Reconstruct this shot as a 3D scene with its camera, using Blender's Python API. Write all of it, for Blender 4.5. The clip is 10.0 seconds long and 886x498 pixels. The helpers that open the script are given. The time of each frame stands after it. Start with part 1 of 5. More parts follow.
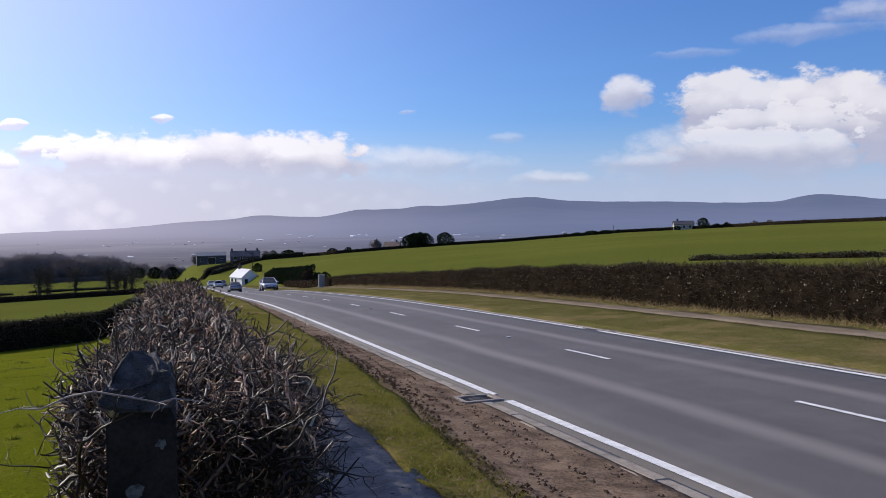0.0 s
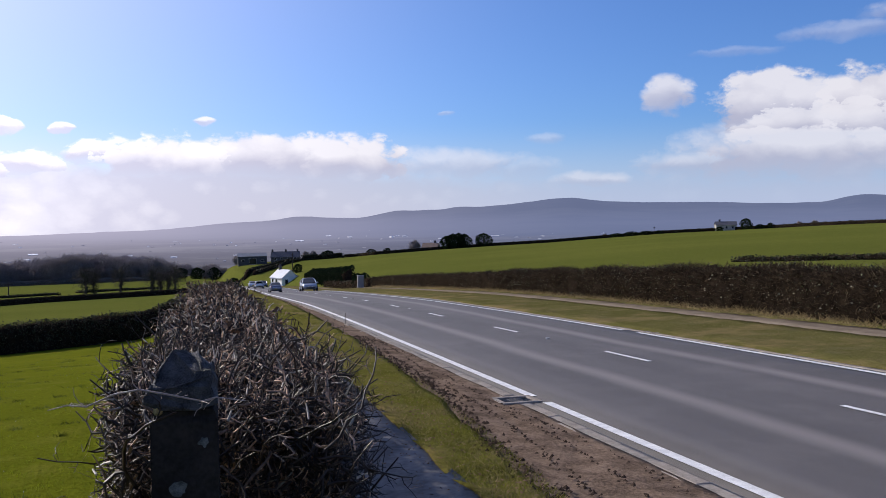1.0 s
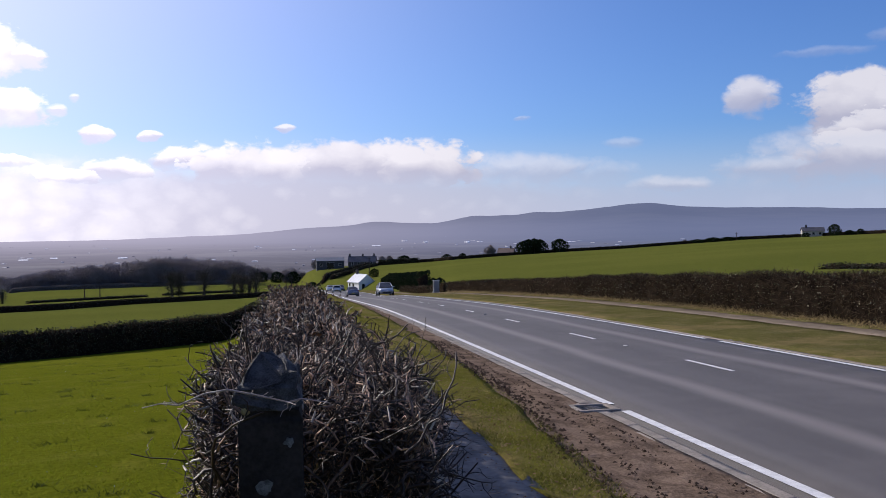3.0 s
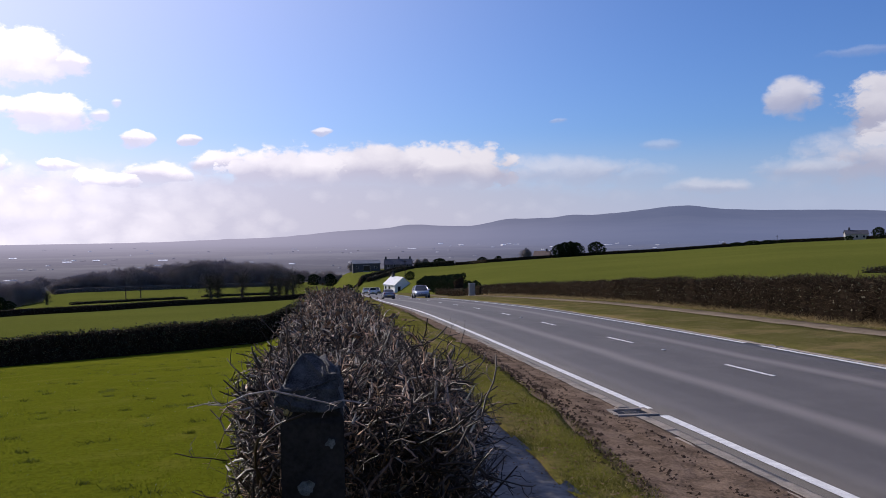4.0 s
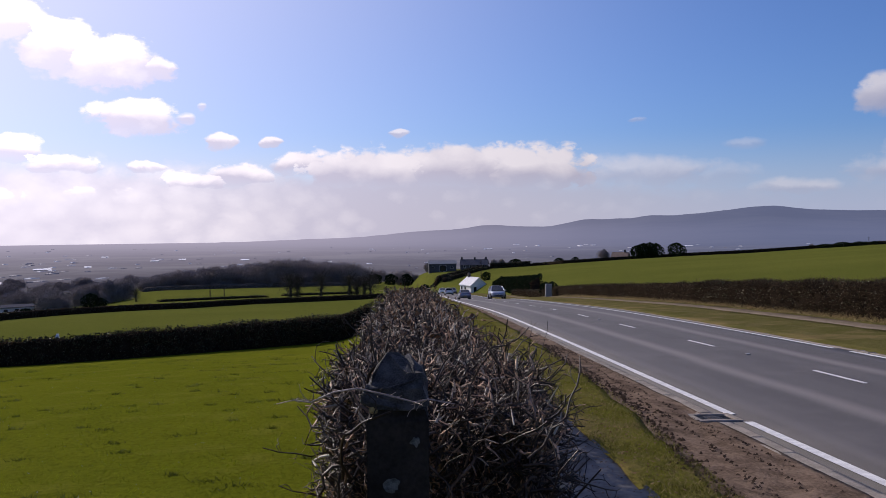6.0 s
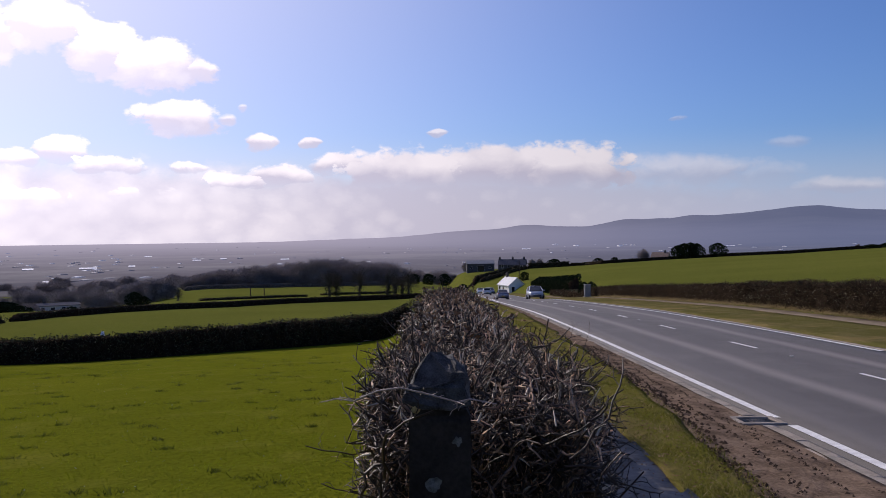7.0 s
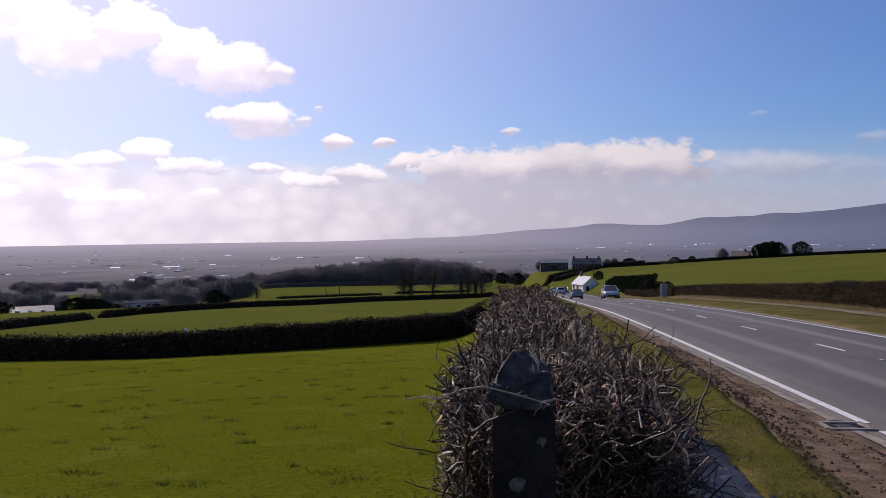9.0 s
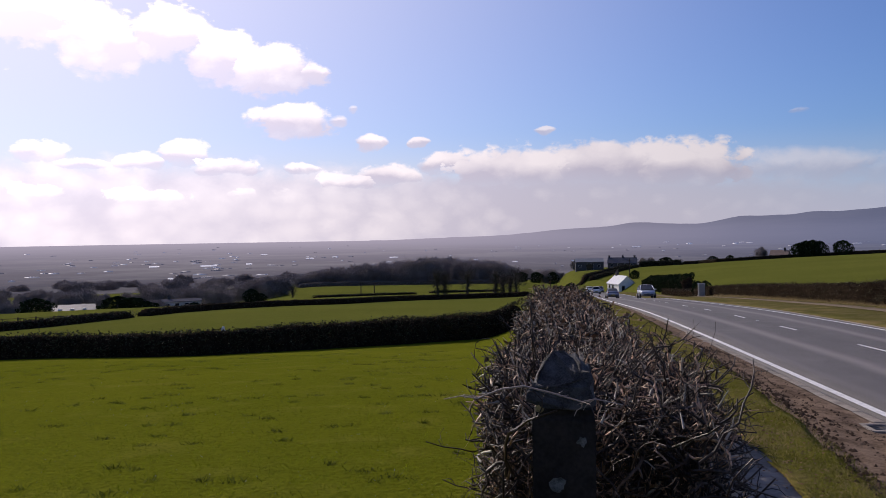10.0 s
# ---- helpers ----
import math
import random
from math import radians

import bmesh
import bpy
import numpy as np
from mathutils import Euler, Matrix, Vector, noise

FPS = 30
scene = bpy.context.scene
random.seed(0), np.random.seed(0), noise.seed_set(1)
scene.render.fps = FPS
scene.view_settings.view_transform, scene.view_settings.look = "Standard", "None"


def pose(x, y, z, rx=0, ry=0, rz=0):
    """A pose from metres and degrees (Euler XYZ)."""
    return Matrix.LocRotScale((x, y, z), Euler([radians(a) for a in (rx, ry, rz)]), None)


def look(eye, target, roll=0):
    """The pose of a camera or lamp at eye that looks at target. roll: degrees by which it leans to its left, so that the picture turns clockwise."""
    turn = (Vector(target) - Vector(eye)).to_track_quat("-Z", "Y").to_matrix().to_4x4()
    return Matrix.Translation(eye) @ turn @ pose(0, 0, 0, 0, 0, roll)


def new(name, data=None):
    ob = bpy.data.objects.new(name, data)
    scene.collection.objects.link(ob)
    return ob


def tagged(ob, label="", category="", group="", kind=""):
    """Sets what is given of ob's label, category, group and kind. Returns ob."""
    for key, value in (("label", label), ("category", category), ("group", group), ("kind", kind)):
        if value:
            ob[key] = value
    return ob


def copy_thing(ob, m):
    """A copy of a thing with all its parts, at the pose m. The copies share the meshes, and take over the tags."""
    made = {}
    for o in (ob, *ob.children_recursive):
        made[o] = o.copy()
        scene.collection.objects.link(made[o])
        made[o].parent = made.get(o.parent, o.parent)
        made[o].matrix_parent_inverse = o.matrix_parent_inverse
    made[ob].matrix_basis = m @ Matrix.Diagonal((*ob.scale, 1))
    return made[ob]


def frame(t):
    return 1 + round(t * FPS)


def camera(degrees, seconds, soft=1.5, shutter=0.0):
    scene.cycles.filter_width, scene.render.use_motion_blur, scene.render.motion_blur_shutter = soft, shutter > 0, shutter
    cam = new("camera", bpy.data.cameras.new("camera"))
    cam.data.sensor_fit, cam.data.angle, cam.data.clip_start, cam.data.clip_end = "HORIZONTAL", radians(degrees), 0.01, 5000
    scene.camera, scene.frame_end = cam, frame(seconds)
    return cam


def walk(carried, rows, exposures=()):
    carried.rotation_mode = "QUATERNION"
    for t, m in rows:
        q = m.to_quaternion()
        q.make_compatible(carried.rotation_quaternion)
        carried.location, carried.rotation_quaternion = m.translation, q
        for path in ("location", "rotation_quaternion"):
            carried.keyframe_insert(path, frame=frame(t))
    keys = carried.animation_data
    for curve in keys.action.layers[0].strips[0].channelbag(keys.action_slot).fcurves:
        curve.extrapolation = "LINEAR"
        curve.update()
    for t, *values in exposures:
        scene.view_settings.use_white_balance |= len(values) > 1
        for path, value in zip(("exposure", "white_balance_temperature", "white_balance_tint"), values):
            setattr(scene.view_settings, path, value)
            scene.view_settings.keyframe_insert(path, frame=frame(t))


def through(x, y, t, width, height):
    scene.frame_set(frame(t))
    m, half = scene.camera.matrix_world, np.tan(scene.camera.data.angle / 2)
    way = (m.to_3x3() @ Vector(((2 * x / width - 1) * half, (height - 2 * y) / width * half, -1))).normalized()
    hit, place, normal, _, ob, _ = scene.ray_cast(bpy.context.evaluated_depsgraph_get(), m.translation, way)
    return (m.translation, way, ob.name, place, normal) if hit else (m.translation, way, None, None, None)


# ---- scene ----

# ======== camera ========
EYE_Z = 2.35
cam = camera(55.8, 10.0, soft=0.7)
# seconds, turn to the right of the road, tilt up, lean to the right (degrees), sideways drift (m)
ROWS = [
    (0.0, 18.461, -2.005, 0.807, 0.0), (0.5, 17.183, -1.973, 0.825, 0.0), (1.0, 15.822, -1.903, 0.856, -0.001),
    (1.5, 14.486, -1.807, 0.858, -0.003), (2.0, 13.231, -1.689, 0.833, -0.008), (2.5, 11.933, -1.598, 0.785, -0.013),
    (4.0, 8.226, -1.243, 0.752, -0.033), (4.5, 6.996, -1.214, 0.724, -0.040), (5.0, 5.698, -1.168, 0.692, -0.046),
    (5.5, 4.360, -1.161, 0.664, -0.052), (7.0, 0.424, -1.127, 0.614, -0.069), (7.5, -0.827, -1.162, 0.610, -0.078),
    (8.0, -2.097, -1.167, 0.634, -0.085), (8.5, -3.335, -1.150, 0.696, -0.092), (9.0, -4.573, -1.139, 0.737, -0.098),
    (9.5, -5.751, -1.183, 0.800, -0.105), (10.0, -6.928, -1.161, 0.831, -0.112),
]


def aim(yaw, tilt, lean, dx):
    a, e = radians(yaw), radians(tilt)
    way = Vector((math.sin(a) * math.cos(e), math.cos(a) * math.cos(e), math.sin(e)))
    eye = Vector((dx, 0, EYE_Z))
    return look(eye, eye + way * 10, -lean)


EXPOSURES = [(0.0, 0.0, 6500, 14), (2.0, -0.02, 6500, 15), (4.0, -0.18, 6550, 17), (5.5, -0.30, 6650, 19), (7.5, -0.33, 6750, 20), (10.0, -0.37, 6900, 20)]
walk(cam, [(t, aim(y, p, r, dx)) for t, y, p, r, dx in ROWS], EXPOSURES)

# ======== light ========
SUN_AZ, SUN_EL = -42.0, 30.0
sun_data = bpy.data.lights.new("sun", "SUN")
sun_data.energy, sun_data.angle, sun_data.color = 4.2, radians(0.6), (1.0, 0.95, 0.86)
sun = new("sun", sun_data)
sa, se = radians(SUN_AZ), radians(SUN_EL)
sun_dir = Vector((math.sin(sa) * math.cos(se), math.cos(sa) * math.cos(se), math.sin(se)))
sun.matrix_world = look(sun_dir * 50, (0, 0, 0))


class Nodes:
    """Short hand for node trees."""

    def __init__(self, tree):
        self.tree = tree
        tree.nodes.clear()

    def add(self, kind, **values):
        n = self.tree.nodes.new(kind)
        for k, v in values.items():
            setattr(n, k, v)
        return n

    def put(self, socket, value):
        if isinstance(value, bpy.types.NodeSocket):
            self.tree.links.new(value, socket)
        elif value is not None:
            if socket.type == "RGBA" and len(value) == 3:
                value = (*value, 1)
            socket.default_value = value

    def math(self, op, a, b=None, c=None, clamp=False):
        n = self.add("ShaderNodeMath", operation=op, use_clamp=clamp)
        for s, v in zip(n.inputs, (a, b, c)):
            self.put(s, v)
        return n.outputs[0]

    def step(self, x, lo, hi):
        n = self.add("ShaderNodeMapRange", interpolation_type="SMOOTHSTEP")
        self.put(n.inputs[0], x), self.put(n.inputs[1], lo), self.put(n.inputs[2], hi)
        return n.outputs[0]

    def mix(self, f, a, b, blend="MIX"):
        n = self.add("ShaderNodeMix", data_type="RGBA", blend_type=blend)
        self.put(n.inputs[0], f), self.put(n.inputs[6], a), self.put(n.inputs[7], b)
        return n.outputs[2]

    def noise(self, vector, scale, detail=4.0, rough=0.55, distort=0.0):
        n = self.add("ShaderNodeTexNoise")
        self.put(n.inputs["Vector"], vector)
        self.put(n.inputs["Scale"], scale), self.put(n.inputs["Detail"], detail)
        self.put(n.inputs["Roughness"], rough), self.put(n.inputs["Distortion"], distort)
        return n.outputs["Fac"]


world = bpy.data.worlds.new("world")
scene.world = world
world.use_nodes = True
W = Nodes(world.node_tree)
sky = W.add("ShaderNodeTexSky", sky_type="NISHITA", sun_disc=False)
sky.sun_elevation, sky.sun_rotation = se, sa
sky.air_density, sky.dust_density, sky.ozone_density, sky.altitude = 1.0, 0.6, 2.2, 60
SKY = 0.085
co = W.add("ShaderNodeTexCoord").outputs["Generated"]
sep = W.add("ShaderNodeSeparateXYZ")
W.put(sep.inputs[0], co)
az = W.math("MULTIPLY", W.math("ARCTAN2", sep.outputs[0], sep.outputs[1]), 57.2958)
el = W.math("MULTIPLY", W.math("ARCSINE", sep.outputs[2]), 57.2958)
pos = W.add("ShaderNodeCombineXYZ")
W.put(pos.inputs[0], az), W.put(pos.inputs[1], W.math("MULTIPLY", el, 1.5))
n1 = W.noise(pos.outputs[0], 0.22, 7.0, 0.58, 0.2)
n2 = W.noise(pos.outputs[0], 0.9, 6.0, 0.6, 0.3)
n4 = W.noise(pos.outputs[0], 0.31, 5.0, 0.55, 0.6)
n5 = W.noise(pos.outputs[0], 2.6, 5.0, 0.6, 0.2)


def billows(scale):
    """Rounded heads, as of cumulus: 1 in the middle of each."""
    v = W.add("ShaderNodeTexVoronoi", feature="SMOOTH_F1")
    bent = W.add("ShaderNodeVectorMath", operation="ADD")
    off = W.add("ShaderNodeCombineXYZ")
    W.put(off.inputs[0], W.math("MULTIPLY", n2, 1.6)), W.put(off.inputs[1], W.math("MULTIPLY", n5, 0.9))
    W.put(bent.inputs[0], pos.outputs[0]), W.put(bent.inputs[1], off.outputs[0])
    W.put(v.inputs["Vector"], bent.outputs[0]), W.put(v.inputs["Scale"], scale), W.put(v.inputs["Smoothness"], 0.35)
    return W.math("SUBTRACT", 1.0, W.math("MULTIPLY", v.outputs["Distance"], 1.35))


b1, b2 = billows(0.55), billows(1.5)
puff = W.math("ADD", W.math("MULTIPLY", W.math("SUBTRACT", b1, 0.35), 0.75), W.math("MULTIPLY", W.math("SUBTRACT", b2, 0.40), 0.35))
puff = W.math("ADD", puff, W.math("MULTIPLY", W.math("SUBTRACT", n2, 0.5), 0.75))
puff = W.math("ADD", puff, W.math("MULTIPLY", W.math("SUBTRACT", n5, 0.5), 0.5))
azw = W.math("ADD", az, W.math("MULTIPLY", W.math("SUBTRACT", n1, 0.5), 1.8))
elw = W.math("ADD", el, W.math("ADD", W.math("MULTIPLY", W.math("SUBTRACT", n4, 0.5), 1.0), W.math("MULTIPLY", W.math("SUBTRACT", n2, 0.5), 0.3)))
# clouds: azimuth, elevation of the middle, half width, half height (degrees), density
CUMULUS = [
    (-32.7, 13.6, 3.8, 1.5, 1.0), (-28.8, 12.5, 2.7, 1.9, 1.0), (-24.7, 12.9, 2.9, 1.5, 1.0), (-21.6, 11.6, 2.4, 1.5, 1.0), (-18.3, 10.9, 2.9, 1.5, 1.0), (-15.5, 10.7, 1.0, 0.7, 1.0),
    (-17.1, 7.6, 2.6, 1.05, 1.0), (-13.9, 7.7, 0.6, 0.35, 0.85), (-11.7, 6.1, 1.0, 0.55, 1.0), (-8.6, 6.1, 0.75, 0.28, 0.95), (-12.9, 8.4, 0.3, 0.2, 0.7), (-0.1, 6.8, 0.6, 0.24, 0.8),
    (-24.0, 5.3, 1.5, 0.9, 1.0), (-21.7, 4.3, 2.2, 0.74, 0.95), (-26.6, 4.7, 1.5, 0.72, 0.95), (-32.5, 5.2, 1.5, 0.8, 0.95), (-30.0, 4.5, 1.6, 0.45, 0.9), (-16.4, 4.3, 1.2, 0.4, 0.95),
    (-10.5, 3.8, 2.2, 0.85, 1.0), (-13.6, 3.3, 2.0, 0.75, 0.95), (-6.6, 4.6, 1.7, 0.75, 1.0), (-32.9, 2.5, 2.2, 1.0, 0.85), (-26.7, 2.2, 3.8, 0.9, 0.8), (-19.5, 2.4, 3.5, 0.9, 0.7),
    (-2.4, 3.9, 4.4, 1.75, 1.0), (3.7, 4.1, 4.8, 1.9, 1.0), (9.3, 4.0, 3.6, 1.75, 1.0), (16.3, 3.8, 4.7, 1.05, 0.55), (21.5, 3.4, 2.5, 0.8, 0.3),
    (31.2, 8.1, 1.5, 1.15, 0.85), (16.1, 7.3, 0.4, 0.18, 0.5), (37.7, 6.8, 3.9, 2.3, 0.95), (42.9, 6.6, 3.0, 2.2, 1.0), (46.8, 5.9, 3.2, 2.6, 1.0), (39.4, 4.0, 6.4, 1.7, 0.85), (35.0, 3.9, 3.8, 1.8, 0.6), (26.0, 2.6, 2.6, 0.6, 0.5), (51, 5.5, 5.0, 3.2, 1.0), (40.5, 5.4, 5.5, 1.7, 0.95), (35.5, 5.2, 2.6, 1.3, 0.6), (33.0, 3.6, 3.5, 0.8, 0.6),
    (42.4, 11.2, 3.8, 0.45, 0.30), (45.8, 12.1, 2.8, 0.6, 0.42), (35.3, 10.5, 2.6, 0.25, 0.2), (23.0, 5.6, 1.2, 0.3, 0.3),
    (-48, 9, 10, 5, 0.9), (70, 6, 14, 4, 0.9), (-80, 6, 16, 4, 0.8), (120, 8, 22, 5, 0.9), (175, 7, 20, 5, 0.9), (-130, 8, 20, 5, 0.9),
]
cover = shade = None
for a, e, wa, we, dens in CUMULUS:
    wa, we = wa * 1.08, we * 1.08
    da = W.math("DIVIDE", W.math("SUBTRACT", azw, a), wa)
    de = W.math("DIVIDE", W.math("SUBTRACT", elw, e), we)
    de = W.math("ADD", W.math("MAXIMUM", de, 0.0), W.math("MULTIPLY", W.math("MINIMUM", de, 0.0), 0.85))
    d2 = W.math("ADD", W.math("MULTIPLY", da, da), W.math("MULTIPLY", de, de))
    body = W.math("SUBTRACT", 1.0, d2)
    soft = (-0.30, 0.32) if dens > 0.9 else ((-0.5, 0.55) if dens > 0.7 else (-0.7, 1.0))
    low = W.math("ADD", 0.75 if e > 5.6 else 0.3, W.math("MULTIPLY", W.step(de, -1.0, 0.1), 0.25 if e > 5.6 else 0.7))
    one = W.math("MULTIPLY", W.step(W.math("ADD", body, puff), *soft), W.math("MULTIPLY", low, dens))
    top = W.math("MULTIPLY", W.math("ADD", W.math("MULTIPLY", de, 0.5), 0.5), one)
    cover = one if cover is None else W.math("MAXIMUM", cover, one)
    shade = top if shade is None else W.math("MAXIMUM", shade, top)
# the long low deck under the heads, thinning to the right
deck_top = W.math("ADD", W.math("ADD", 3.1, W.math("ADD", W.math("MULTIPLY", W.step(az, 22.0, 4.0), 1.3), W.math("MULTIPLY", W.step(az, -12.0, -24.0), 0.7))), W.math("MULTIPLY", W.math("SUBTRACT", W.math("ADD", n1, W.math("MULTIPLY", puff, 0.35)), 0.55), 2.2))
deck = W.math("MULTIPLY", W.step(W.math("SUBTRACT", deck_top, el), -0.5, 1.3), W.math("ADD", 0.22, W.math("MULTIPLY", W.step(az, 30.0, -4.0), 0.62)))
cover = W.math("MAXIMUM", cover, deck)
shade = W.math("MAXIMUM", shade, W.math("MULTIPLY", deck, W.math("ADD", 0.34, W.math("MULTIPLY", W.step(az, 4.0, -14.0), 0.18))))
relief = W.math("ADD", W.math("MULTIPLY", W.math("SUBTRACT", b1, 0.4), 0.45), W.math("MULTIPLY", W.math("SUBTRACT", n1, 0.5), 1.0))
bright = W.math("ADD", W.step(W.math("DIVIDE", shade, W.math("MAXIMUM", cover, 0.05)), 0.36, 0.74), relief, clamp=True)
toward = W.add("ShaderNodeVectorMath", operation="DOT_PRODUCT")
W.put(toward.inputs[0], co), W.put(toward.inputs[1], sun_dir)
glow = W.math("POWER", W.math("MAXIMUM", toward.outputs["Value"], 0.0), 5.0)
lit = W.mix(bright, (0.60, 0.61, 0.72), (0.98, 0.98, 1.0))
lit = W.mix(1.0, lit, W.mix(glow, (0.80, 0.81, 0.85), (2.6, 2.5, 2.55)), "MULTIPLY")
skyc = W.mix(1.0, sky.outputs[0], (SKY * 0.62, SKY * 0.97, SKY * 1.58), "MULTIPLY")
skyc = W.mix(W.math("MULTIPLY", glow, 0.85, clamp=True), skyc, (1.25, 1.22, 1.38))
haze = W.math("MULTIPLY", W.step(el, 7.0, 0.0), 0.85)
skyc = W.mix(haze, skyc, W.mix(W.step(az, 30.0, -15.0), (0.50, 0.60, 0.82), (1.02, 0.98, 1.03)))
skyc = W.mix(cover, skyc, lit)
bg = W.add("ShaderNodeBackground")
W.put(bg.inputs[0], skyc), W.put(bg.inputs[1], 1.0)
W.put(W.add("ShaderNodeOutputWorld").inputs[0], bg.outputs[0])

# ======== materials ========
def material(name, rough=0.8, metal=0.0):
    m = bpy.data.materials.new(name)
    m.use_nodes = True
    n = Nodes(m.node_tree)
    b = n.add("ShaderNodeBsdfPrincipled")
    n.put(b.inputs["Roughness"], rough), n.put(b.inputs["Metallic"], metal)
    n.put(n.add("ShaderNodeOutputMaterial").inputs[0], b.outputs[0])
    where = n.add("ShaderNodeNewGeometry").outputs["Position"]
    return m, n, b, where


def bump(n, b, height, strength, distance):
    k = n.add("ShaderNodeBump")
    n.put(k.inputs["Height"], height), n.put(k.inputs["Strength"], strength), n.put(k.inputs["Distance"], distance)
    n.put(b.inputs["Normal"], k.outputs[0])


def plain(name, colour, rough=0.7, metal=0.0, scale=6.0, spread=0.25, relief=0.0, gloss=None):
    """A surface of one colour with grain and stains at two scales."""
    m, n, b, where = material(name, rough, metal)
    if gloss is None and rough >= 0.9:
        gloss = 0.0
    if gloss is not None:
        n.put(b.inputs["Specular IOR Level"], gloss)
    dark = tuple(c * (1 - spread) for c in colour)
    light = tuple(min(1, c * (1 + spread)) for c in colour)
    f = n.math("ADD", n.math("MULTIPLY", n.noise(where, scale), 0.6), n.math("MULTIPLY", n.noise(where, scale * 9), 0.4))
    n.put(b.inputs["Base Color"], n.mix(n.step(f, 0.3, 0.7), dark, light))
    if relief:
        bump(n, b, f, 0.6, relief)
    return m


def grass_material(name, a, b_, c, big=0.06, dry=0.0):
    m, n, b, where = material(name, 0.85)
    n.put(b.inputs["Specular IOR Level"], 0.0)
    g1, g2, g3 = n.noise(where, big, 3), n.noise(where, 0.9, 5), n.noise(where, 14.0, 4, 0.7)
    col = n.mix(n.step(g1, 0.35, 0.65), a, b_)
    col = n.mix(n.math("MULTIPLY", n.step(g2, 0.5, 0.75), 0.6), col, c)
    col = n.mix(n.math("MULTIPLY", n.step(g3, 0.4, 0.75), 0.55), col, tuple(v * 0.45 for v in a))
    if dry:
        col = n.mix(n.math("MULTIPLY", n.step(n.noise(where, 0.5, 6, 0.7), 0.45, 0.65), dry), col, (0.20, 0.15, 0.07))
    n.put(b.inputs["Base Color"], col)
    bump(n, b, n.math("ADD", g3, n.math("MULTIPLY", g2, 1.2)), 0.9, 0.06)
    return m


M_FIELD = grass_material("pasture_grass", (0.118, 0.134, 0.011), (0.150, 0.158, 0.014), (0.188, 0.180, 0.028))
M_CROP = grass_material("far_field_grass", (0.108, 0.121, 0.024), (0.126, 0.136, 0.028), (0.144, 0.142, 0.038), big=0.02)
M_VERGE2 = grass_material("dry_verge_grass", (0.105, 0.100, 0.032), (0.130, 0.118, 0.042), (0.18, 0.15, 0.08), 0.4, 0.8)
M_VERGE = grass_material("verge_grass", (0.12, 0.115, 0.022), (0.15, 0.135, 0.032), (0.20, 0.165, 0.07), 0.4, 0.75)


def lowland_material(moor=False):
    """The far backdrop: dark woods and fields, with bright distance haze painted in as emission."""
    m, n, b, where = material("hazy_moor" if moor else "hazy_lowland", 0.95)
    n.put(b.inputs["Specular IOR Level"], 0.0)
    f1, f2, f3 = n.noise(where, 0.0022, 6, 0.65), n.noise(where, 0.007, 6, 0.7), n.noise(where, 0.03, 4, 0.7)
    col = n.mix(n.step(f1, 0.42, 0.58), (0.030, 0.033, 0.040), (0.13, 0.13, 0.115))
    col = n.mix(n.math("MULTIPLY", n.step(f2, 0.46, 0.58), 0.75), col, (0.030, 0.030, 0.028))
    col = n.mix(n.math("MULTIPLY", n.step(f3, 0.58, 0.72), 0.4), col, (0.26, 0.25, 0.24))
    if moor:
        # moor base tinted blue as part of the haze
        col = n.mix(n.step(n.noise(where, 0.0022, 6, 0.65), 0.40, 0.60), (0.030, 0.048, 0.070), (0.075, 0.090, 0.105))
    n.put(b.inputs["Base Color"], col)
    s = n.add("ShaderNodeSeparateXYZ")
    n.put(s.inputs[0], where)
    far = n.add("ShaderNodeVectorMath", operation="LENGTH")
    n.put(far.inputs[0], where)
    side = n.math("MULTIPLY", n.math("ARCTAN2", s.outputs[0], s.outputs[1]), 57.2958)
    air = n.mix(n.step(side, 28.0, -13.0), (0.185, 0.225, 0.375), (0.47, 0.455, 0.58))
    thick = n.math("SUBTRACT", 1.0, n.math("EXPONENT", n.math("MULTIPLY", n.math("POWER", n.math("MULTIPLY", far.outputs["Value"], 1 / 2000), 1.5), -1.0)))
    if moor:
        # the painted haze is thickest low over the plain
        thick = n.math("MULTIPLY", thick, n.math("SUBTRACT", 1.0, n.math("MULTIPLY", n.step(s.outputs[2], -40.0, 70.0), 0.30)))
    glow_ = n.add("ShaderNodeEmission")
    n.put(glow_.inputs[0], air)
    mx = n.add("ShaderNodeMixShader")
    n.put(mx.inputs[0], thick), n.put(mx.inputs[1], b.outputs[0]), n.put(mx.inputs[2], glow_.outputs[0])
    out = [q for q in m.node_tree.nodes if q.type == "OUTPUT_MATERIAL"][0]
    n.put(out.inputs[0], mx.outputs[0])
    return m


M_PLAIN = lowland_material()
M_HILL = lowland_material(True)


